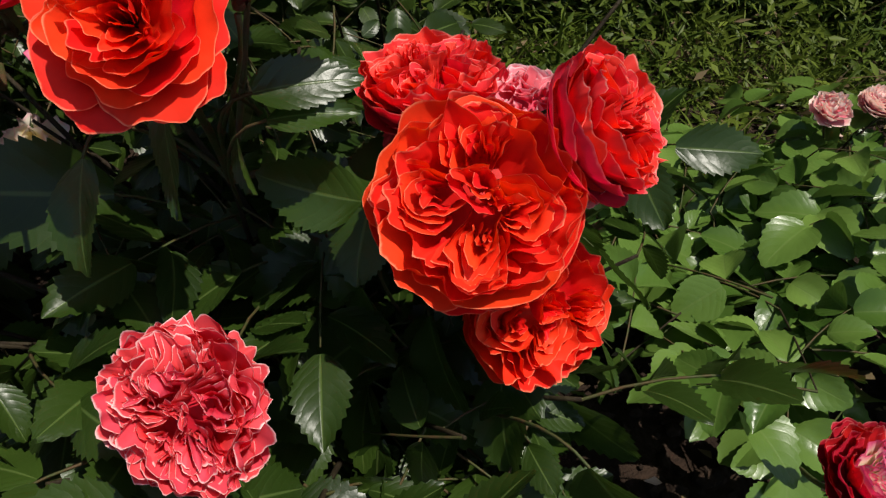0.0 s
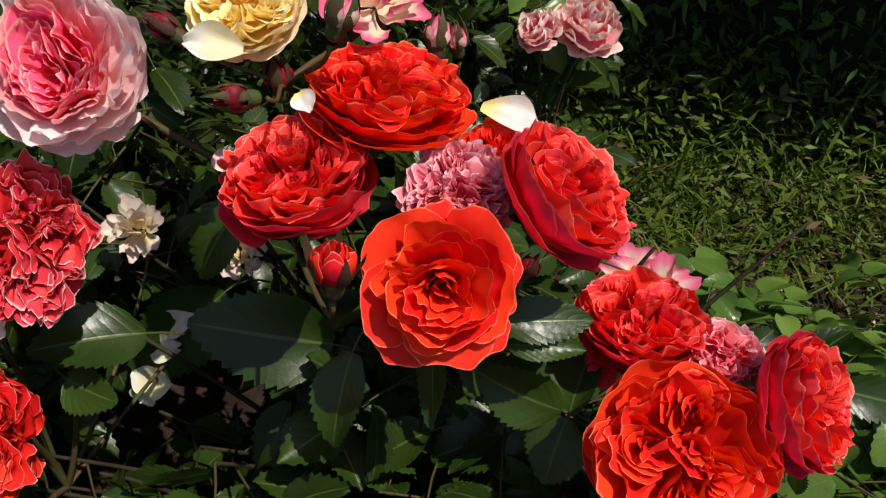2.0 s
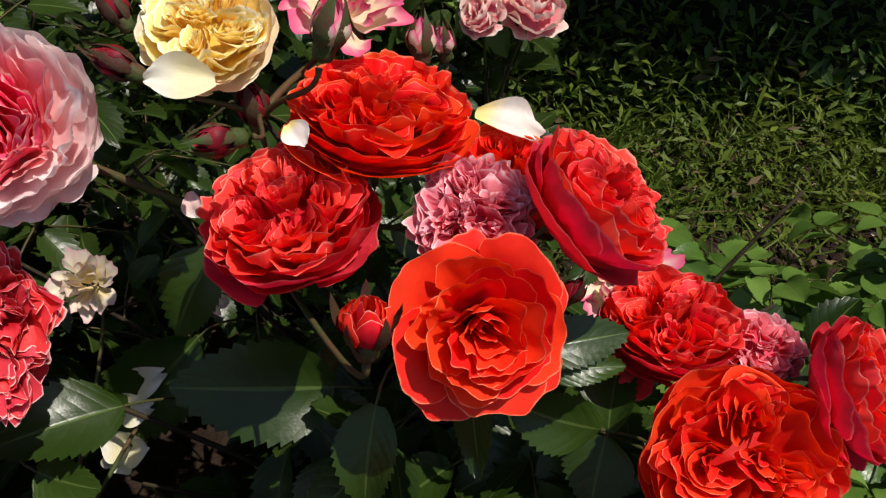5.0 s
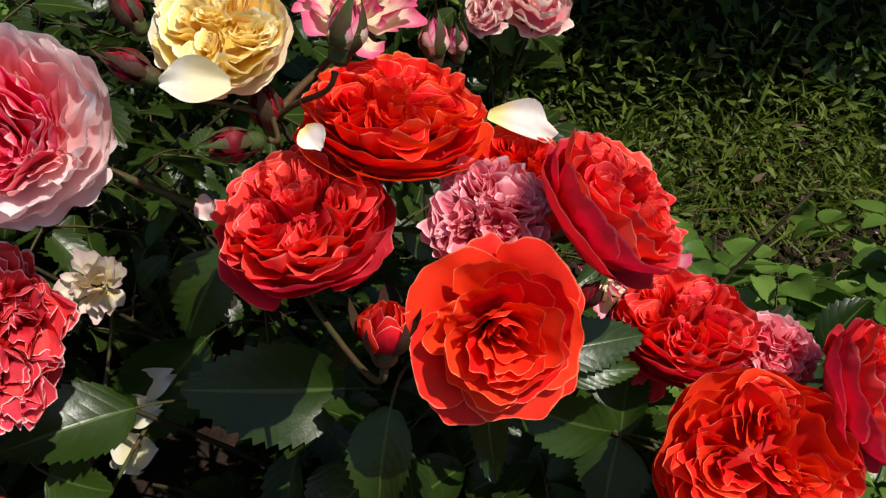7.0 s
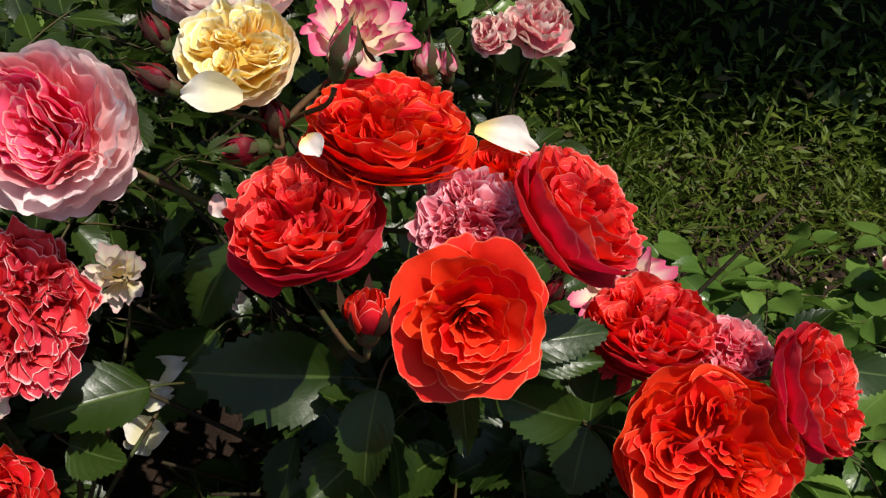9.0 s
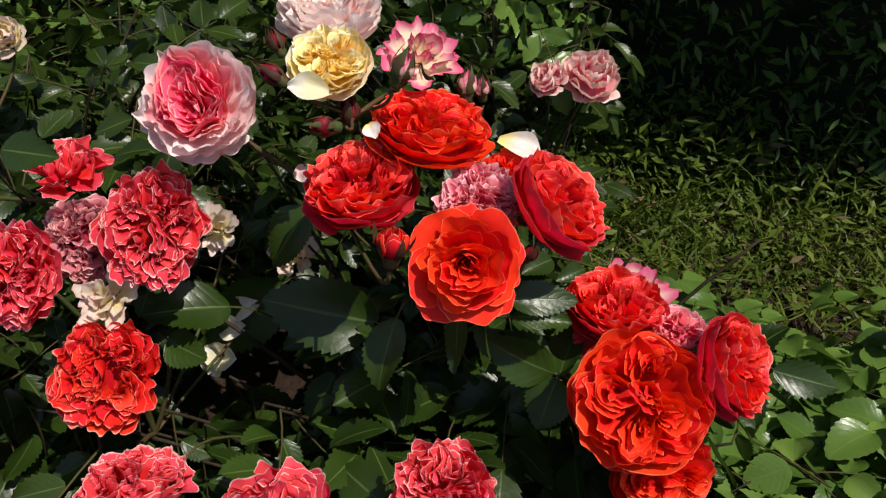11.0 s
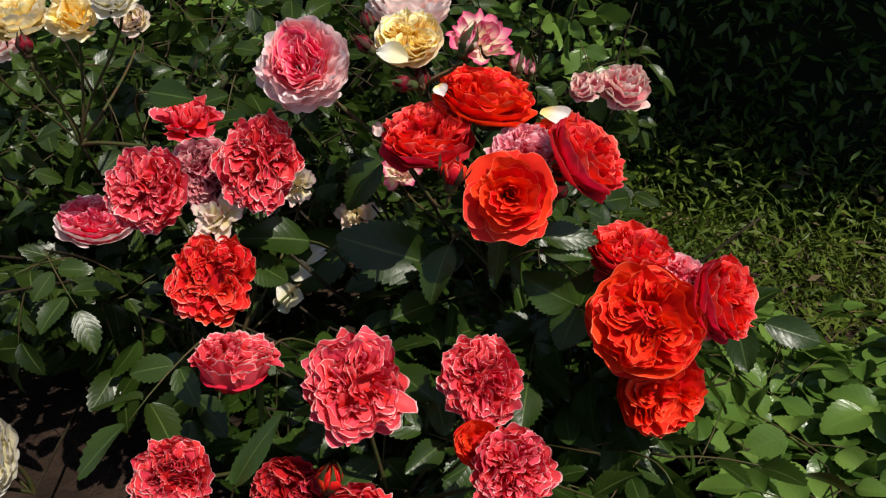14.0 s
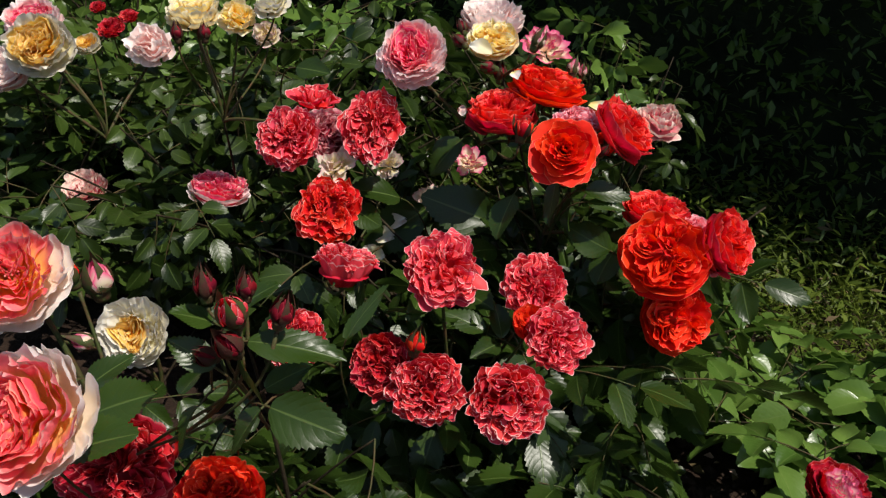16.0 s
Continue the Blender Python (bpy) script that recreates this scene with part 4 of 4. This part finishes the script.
rose("cup", "yellow", (-0.570, 0.266, 0.511), 0.0318, (-0.03, -0.29, 0.95), "yellow rose at the top of the bush")
rose("spent", "yellow", (-0.521, 0.281, 0.515), 0.0231, (0.27, -0.66, 0.70), "drooping pale yellow rose")
rose("spent", "cream", (-0.481, 0.291, 0.536), 0.0215, (0.06, -0.51, 0.86), "cream rose among buds")
rose("spent", "ivory", (-0.585, 0.439, 0.476), 0.0200, (0.18, -0.73, 0.66), "white rose partly hidden by stems")
rose("quartered", "blush", (-0.583, 0.338, 0.276), 0.0400, (0.10, -0.05, 1.00), "pink and white rose lying over the leaves")
rose("cup", "mauve", (-0.852, 0.362, 0.197), 0.0338, (0.09, -0.57, 0.81), "withered pink rose low in the bush")
rose("quartered", "crimson", (-0.913, 0.491, 0.427), 0.0202, (0.09, -0.57, 0.81), "dark red rose in the shade")
rose("quartered", "crimson", (-1.062, 0.615, 0.432), 0.0135, (0.09, -0.57, 0.81), "small red rose far in the bush")
rose("quartered", "crimson", (-0.967, 0.588, 0.432), 0.0150, (0.09, -0.57, 0.81), "small crimson rose far in the bush")
rose("cup", "creamyellow", (-0.858, 0.389, 0.415), 0.0193, (0.09, -0.57, 0.81), "small cream yellow rose with pink tips")
rose("loose", "creampink", (-0.254, 0.425, 0.368), 0.0215, (0.13, -0.68, 0.73), "spent cream and pink rose in the leaves")
rose("loose", "ivory", (-0.345, 0.362, 0.357), 0.0205, (0.16, -0.74, 0.65), "spent cream rose deep in the foliage")
rose("loose", "ivory", (-0.300, 0.422, 0.304), 0.0215, (0.16, -0.74, 0.65), "spent ivory rose among dark leaves")
rose("spent", "mauve", (0.395, 0.687, 0.175), 0.0241, (0.05, -0.33, 0.94), "withered pink rose over the grass")
rose("cup", "mauve", (0.444, 0.690, 0.177), 0.0211, (0.05, -0.33, 0.94), "mauve pink rose beside the grass")
rose("cup", "redcream", (0.232, 0.225, 0.190), 0.0310, (0.20, -0.40, 0.90), "red rose with cream petal backs near the soil")

# ---- buds ----
bud("openbud", "red2", (-0.142, 0.200, 0.477), 0.0098, (0.05, 0.05, 1.00), "half-open red rose bud with curled sepals")
bud("bud", "wine", (-0.243, 0.279, 0.535), 0.0080, (-0.85, -0.03, 0.52), "closed wine-red rose bud")
bud("bud", "wine", (-0.252, 0.307, 0.546), 0.0070, (-0.52, 0.22, 0.83), "deep red rose bud behind a yellow bloom")
bud("bud", "green", (-0.199, 0.250, 0.519), 0.0075, (-0.81, -0.57, 0.14), "green and red closed rose bud")
bud("bud", "creambud", (-0.161, 0.279, 0.550), 0.0087, (0.31, 0.17, 0.94), "yellow and red striped rose bud")
bud("bud", "creambud", (-0.132, 0.349, 0.521), 0.0087, (-0.01, 0.22, 0.98), "cream rose bud with green sepals")
bud("bud", "wine", (-0.068, 0.236, 0.465), 0.0054, (0.33, -0.13, 0.93), "small red bud beside an open rose")
bud("bud", "orange", (-0.171, 0.065, 0.301), 0.0105, (0.12, -0.11, 0.99), "small orange rose bud")
bud("bud", "wine", (-0.226, -0.155, 0.432), 0.0079, (-0.13, -0.06, 0.99), "dark closed rose bud on a cluster")
bud("bud", "wine", (-0.201, -0.152, 0.438), 0.0070, (-0.03, -0.02, 1.00), "dark closed rose bud")
bud("bud", "pinkbud", (-0.199, -0.167, 0.430), 0.0101, (0.06, -0.51, 0.86), "striped pink and cream rose bud")
bud("bud", "wine", (-0.178, -0.151, 0.429), 0.0082, (0.19, 0.02, 0.98), "dark red closed rose bud")
bud("bud", "wine", (-0.198, -0.170, 0.411), 0.0092, (-0.10, -0.63, 0.77), "brownish rose bud in shade")
bud("bud", "wine", (-0.224, -0.155, 0.387), 0.0073, (-0.24, -0.79, 0.56), "small brownish rose bud in shade")
bud("bud", "creambud", (-0.523, 0.058, 0.258), 0.0182, (-0.08, -0.19, 0.98), "pale yellow rose bud")
bud("bud", "orange", (-0.424, -0.068, 0.346), 0.0112, (-0.26, -0.32, 0.91), "red and orange rose bud")
bud("bud", "creambud", (-0.510, 0.025, 0.205), 0.0115, (-0.75, -0.57, 0.34), "pale peach rose bud")
bud("bud", "wine", (-0.559, 0.224, 0.491), 0.0083, (-0.13, -0.06, 0.99), "small dark rose bud")
bud("bud", "wine", (-0.530, 0.235, 0.496), 0.0083, (-0.13, -0.06, 0.99), "small dark rose bud")
bud("bud", "wine", (-0.201, 0.301, 0.508), 0.0091, (-0.13, -0.06, 0.99), "small closed rose bud")
bud("bud", "creambud", (-0.122, 0.352, 0.519), 0.0068, (-0.13, -0.06, 0.99), "tiny pale rose bud")


# ---- bushes ----


def tips_in(seed, n, xr, yr, top):
    """Cane ends spread over a stretch of the bed, under a height."""
    rng = random.Random(seed)
    out = []
    for i in range(n):
        x = xr[0] + (xr[1] - xr[0]) * ((i * 0.754877 + rng.uniform(-0.04, 0.04)) % 1.0)
        y = yr[0] + (yr[1] - yr[0]) * ((i * 0.569840 + rng.uniform(-0.04, 0.04)) % 1.0)
        out.append((x, y, top(x, y) * rng.uniform(0.72, 1.0)))
    return out


MAIN = leaf_set("leaf", 14, 0.045, LEAF, 5, 2, 1.0, 21)
BACK = leaf_set("leaf", 12, 0.042, LEAF_BACK, 6, 2, 1.0, 17)
# Lighter copy of the leaf green; the bush's brighter light is in the colour.
CREAM_LEAVES = leaf_set("leaf", 10, 0.050, leaf_material("leaf_lit_green", (0.018, 0.036, 0.005), (0.052, 0.088, 0.014), 0.18, 0.30, 0.4), 16, 2, 1.0, 17)
FRESH = leaf_set("leaf", 6, 0.048, LEAF_LOW, 9, 2, 1.0, 11)
LOW = leaf_set("leaf", 10, 0.050, LEAF_LOW, 7, 2, 0.94, 19)
bush("low shaded rose growth with dark green leaves between the taller bushes", Vector((-0.35, 0.09, 0.0)), tips_in(7, 12, (-0.47, -0.22), (-0.03, 0.20), lambda x, y: 0.15), MAIN, 37, 7, 0.0011, 0.35)
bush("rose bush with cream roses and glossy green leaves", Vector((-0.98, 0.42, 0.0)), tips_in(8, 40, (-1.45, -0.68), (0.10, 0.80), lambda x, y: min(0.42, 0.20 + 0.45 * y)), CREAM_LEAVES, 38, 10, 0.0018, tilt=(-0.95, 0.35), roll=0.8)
bush("slender rose shoots with fresh light green leaves", Vector((-0.16, 0.90, 0.0)), [(-0.175, 0.878, 0.53), (-0.135, 0.855, 0.52), (-0.22, 0.90, 0.50)], FRESH, 39, 5, 0.0016, 0.6)
MAIN_BUSH = bush("rose bush with dark green toothed leaves and many red blooms", FOOT["main"], NODES[:6] + NODES[17:] + [p for p in tips_in(1, 66, (-0.46, 0.13), (-0.02, 0.46), lambda x, y: min(0.42, 0.15 + 0.66 * y)) if p[0] > -0.24 or p[1] > 0.19] + tips_in(12, 18, (-0.30, -0.06), (0.14, 0.30), lambda x, y: 0.30), MAIN, 31, 11, 0.0020)
bush("rose bush with yellow and pink blooms behind the red ones", FOOT["left"], [n for n in NODES[8:13]] + tips_in(2, 48, (-0.80, -0.28), (0.12, 0.85), lambda x, y: min(0.46, 0.26 + 0.42 * y)), BACK, 32, 11, 0.0020)
bush("rose bush with fresh leaves standing behind the flowers", FOOT["back"], [NODES[13]] + tips_in(3, 36, (-0.55, 0.02), (0.46, 1.1), lambda x, y: 0.36 if y < 0.62 else 0.50), BACK, 33, 10, 0.0018)
bush("low rose shrub with rounded fresh green leaves over bare soil", FOOT["low"], NODES[14:17] + tips_in(4, 26, (0.10, 0.56), (0.30, 0.76), lambda x, y: 0.175), LOW, 34, 4, 0.0011, 0.55, tilt=(-0.60, 0.25), roll=0.55)
bush("rose bush with dark buds and pink blooms in front", FOOT["front"], [NODES[7]] + tips_in(5, 22, (-0.50, -0.10), (-0.26, -0.05), lambda x, y: 0.33), MAIN, 35, 9, 0.0012, shy=0.0)
bush("tall rose shoot that carries a cluster of dark buds", Vector((-0.165, -0.12, 0.0)), [NODES[6]], MAIN, 40, 9, 0.0015, 0.35)
bush("rose bush at the far side of the bed", Vector((-1.25, 1.0, 0.0)), tips_in(6, 34, (-2.0, -0.25), (0.80, 1.28), lambda x, y: 0.60), FRESH, 36, 9, 0.0024)


def hero_leaf(base, tip, ratio):
    """One large leaflet with its stalk, on the main bush."""
    b, e = Vector(base), Vector(tip)
    rng = random.Random(int(1e4 * (b.x + 2 * b.y + 3 * b.z)) & 0xFFFF)
    L = (e - b).length
    v, f, uv = leaflet(L, L * ratio, rng, 0.95, 0.90, 27)
    along = (e - b).normalized()
    face = (OPEN_SIDE * 0.75 + Vector((rng.uniform(-0.65, 0.15) - (0.45 if b.z < 0.395 and b.y > 0.1 else 0.0), rng.uniform(-0.2, 0.2), rng.uniform(-0.15, 0.40))))
    if along.z < -0.45:
        face = Vector((-0.45, -0.85, -0.25))
    up = (face - along * face.dot(along)).normalized()
    m = Matrix((along.cross(up), along, up)).transposed().to_4x4()
    verts = [m @ Vector(p) for p in v]
    drop = Vector((rng.uniform(-0.3, 0.3), 0.55, -0.75)).normalized()
    k = len(verts)
    sv, sf, suv = tube(bezier(Vector((0, 0, 0)), -along * 0.02, -along * 0.03 + drop * 0.03, -along * 0.035 + drop * 0.09, 7), [0.0008] * 3 + [0.001] * 4, 5)
    verts += sv
    idx = [0] * len(f) + [1] * len(sf)
    me = mesh_from("leaf", verts, list(f) + [tuple(i + k for i in q) for q in sf], list(uv) + list(suv), [LEAF, STEM], idx)
    part("leaf", me, MAIN_BUSH, "", Matrix.Translation(b - MAIN_BUSH.location))


hero_leaf((-0.040, 0.258, 0.360), (-0.088, 0.254, 0.374), 0.733)
hero_leaf((-0.036, 0.257, 0.359), (-0.031, 0.290, 0.387), 0.670)
hero_leaf((-0.037, 0.256, 0.357), (-0.047, 0.231, 0.333), 1.088)
hero_leaf((-0.062, 0.289, 0.303), (-0.111, 0.268, 0.293), 0.837)
hero_leaf((-0.078, 0.254, 0.418), (-0.034, 0.258, 0.425), 0.550)
hero_leaf((-0.073, 0.249, 0.408), (-0.036, 0.251, 0.414), 0.450)
hero_leaf((-0.098, 0.281, 0.400), (-0.090, 0.243, 0.375), 0.525)
hero_leaf((-0.106, 0.232, 0.426), (-0.103, 0.204, 0.390), 0.560)
hero_leaf((-0.146, 0.232, 0.402), (-0.154, 0.205, 0.362), 0.700)
hero_leaf((-0.039, 0.265, 0.351), (-0.089, 0.267, 0.373), 0.755)
hero_leaf((-0.056, 0.276, 0.333), (-0.045, 0.233, 0.295), 0.632)
hero_leaf((-0.104, 0.277, 0.274), (-0.059, 0.292, 0.322), 0.573)
hero_leaf((0.024, 0.232, 0.271), (0.020, 0.197, 0.228), 0.665)
hero_leaf((0.049, 0.269, 0.219), (0.102, 0.239, 0.177), 0.747)
hero_leaf((-0.050, 0.254, 0.274), (-0.084, 0.232, 0.264), 1.065)
hero_leaf((-0.113, 0.275, 0.305), (-0.151, 0.252, 0.295), 0.843)
hero_leaf((-0.061, 0.231, 0.261), (-0.123, 0.190, 0.231), 0.693)
hero_leaf((-0.013, 0.256, 0.288), (-0.005, 0.217, 0.255), 0.666)
hero_leaf((0.058, 0.166, 0.285), (0.086, 0.147, 0.250), 0.976)
hero_leaf((-0.179, -0.156, 0.369), (-0.132, -0.154, 0.366), 0.688)
hero_leaf((-0.184, -0.158, 0.367), (-0.191, -0.180, 0.349), 0.878)
hero_leaf((-0.196, -0.155, 0.407), (-0.144, -0.138, 0.411), 0.452)
hero_leaf((-0.223, -0.152, 0.409), (-0.241, -0.165, 0.418), 0.920)
hero_leaf((-0.224, -0.132, 0.403), (-0.206, -0.125, 0.432), 0.706)
hero_leaf((-0.196, -0.160, 0.397), (-0.177, -0.173, 0.381), 0.596)
hero_leaf((-0.189, -0.146, 0.372), (-0.170, -0.132, 0.390), 0.643)
hero_leaf((-0.343, -0.133, 0.305), (-0.322, -0.114, 0.333), 0.584)
hero_leaf((-0.318, -0.148, 0.305), (-0.283, -0.138, 0.330), 0.858)
hero_leaf((-0.308, -0.182, 0.300), (-0.268, -0.169, 0.326), 0.785)
hero_leaf((-0.220, -0.153, 0.380), (-0.243, -0.164, 0.397), 0.665)
hero_leaf((-0.234, -0.150, 0.344), (-0.238, -0.171, 0.326), 0.754)
hero_leaf((-0.226, 0.038, 0.300), (-0.210, 0.055, 0.354), 0.403)
hero_leaf((-0.075, 0.269, 0.291), (-0.036, 0.276, 0.328), 0.756)
hero_leaf((-0.261, 0.148, 0.316), (-0.254, 0.105, 0.282), 0.632)
hero_leaf((-0.322, 0.241, 0.334), (-0.292, 0.232, 0.329), 1.011)
hero_leaf((-0.401, 0.220, 0.484), (-0.361, 0.218, 0.487), 0.685)
hero_leaf((-0.180, 0.298, 0.341), (-0.258, 0.270, 0.363), 0.700)
hero_leaf((-0.285, 0.270, 0.352), (-0.330, 0.232, 0.368), 0.720)
hero_leaf((-0.236, 0.312, 0.424), (-0.262, 0.286, 0.386), 0.700)
hero_leaf((-0.285, 0.365, 0.310), (-0.350, 0.318, 0.248), 0.620)


def loose_petal(palette, base, tip, slim, face, label):
    """A dropped petal caught on the leaves: a cupped, rounded blade with a wavy rim, from its narrow base to its tip."""
    b, e = Vector(base), Vector(tip)
    rng = random.Random(int(1e4 * (b.x + 2 * b.y)) & 0xFFFF)
    verts, uvs = [], []
    nu, nv = 11, 12
    ph, size = rng.uniform(0, 6.3), (e - b).length
    for j in range(nv):
        v = j / (nv - 1)
        w = size * slim * (0.16 + 0.84 * math.sin(math.pi * min(1.0, 0.04 + 0.93 * v) ** 1.25) ** 0.7)
        for i in range(nu):
            u = -1 + 2 * i / (nu - 1)
            lift = 0.55 * w * u * u + 0.16 * size * math.sin(2.6 * v) + 0.05 * size * math.sin(4 * u + ph) * v + 0.16 * size * v * noise.noise(Vector((u * 1.8 + ph, v * 2.2, 0.0)))
            verts.append((u * w, size * (v - 0.10 * u * u * v - 0.05 * v * math.exp(-16 * u * u)), lift))
            uvs.append((u, v * 0.95))
    along = (e - b).normalized()
    up = Vector(face)
    up = (up - along * up.dot(along)).normalized()
    turn = Matrix((along.cross(up), along, up)).transposed().to_4x4()
    ob = new("fallen_petal", mesh_from("fallen_petal", verts, grid_faces(nu, nv), uvs, [PETAL[palette]]))
    ob.matrix_basis = Matrix.Translation(b) @ turn
    return tagged(ob, label, "petal", "fallen petals")


loose_petal("petalwhite", (-0.106, 0.343, 0.487), (-0.073, 0.348, 0.471), 0.30, (0.1, -0.5, 0.85), "long white petal with a yellow base resting on an orange rose")
loose_petal("cream", (-0.334, 0.332, 0.240), (-0.350, 0.326, 0.252), 0.55, (0.3, -0.8, 0.5), "white petal caught on a shaded rose leaf")
loose_petal("cream", (-0.334, 0.332, 0.240), (-0.316, 0.326, 0.246), 0.62, (-0.3, -0.8, 0.5), "white petal caught on a shaded rose leaf")
loose_petal("cream", (-0.336, 0.330, 0.238), (-0.348, 0.324, 0.224), 0.55, (0.2, -0.9, 0.3), "white petal hanging from a shaded rose leaf")
loose_petal("cream", (-0.342, 0.345, 0.262), (-0.312, 0.342, 0.270), 0.38, (0.0, -0.8, 0.6), "white petal lying on a shaded rose leaf")
loose_petal("cream", (-0.332, 0.350, 0.275), (-0.302, 0.352, 0.294), 0.30, (-0.1, -0.8, 0.6), "narrow white petal lying on a rose leaf")
loose_petal("cream", (-0.206, 0.277, 0.530), (-0.230, 0.268, 0.533), 0.34, (0.0, -0.8, 0.6), "pale yellow petal hanging from a yellow rose")
loose_petal("blushpale", (-0.236, 0.300, 0.466), (-0.233, 0.296, 0.454), 0.40, (0.0, -0.7, 0.7), "pale pink petal caught between stems")
loose_petal("cream", (-0.055, 0.313, 0.280), (-0.043, 0.311, 0.286), 0.45, (0.0, -0.5, 0.8), "ivory petal caught in the leaves")
loose_petal("petalwhite", (-0.178, 0.268, 0.517), (-0.170, 0.262, 0.511), 0.50, (0.1, -0.8, 0.6), "small cream petal between rose stems")
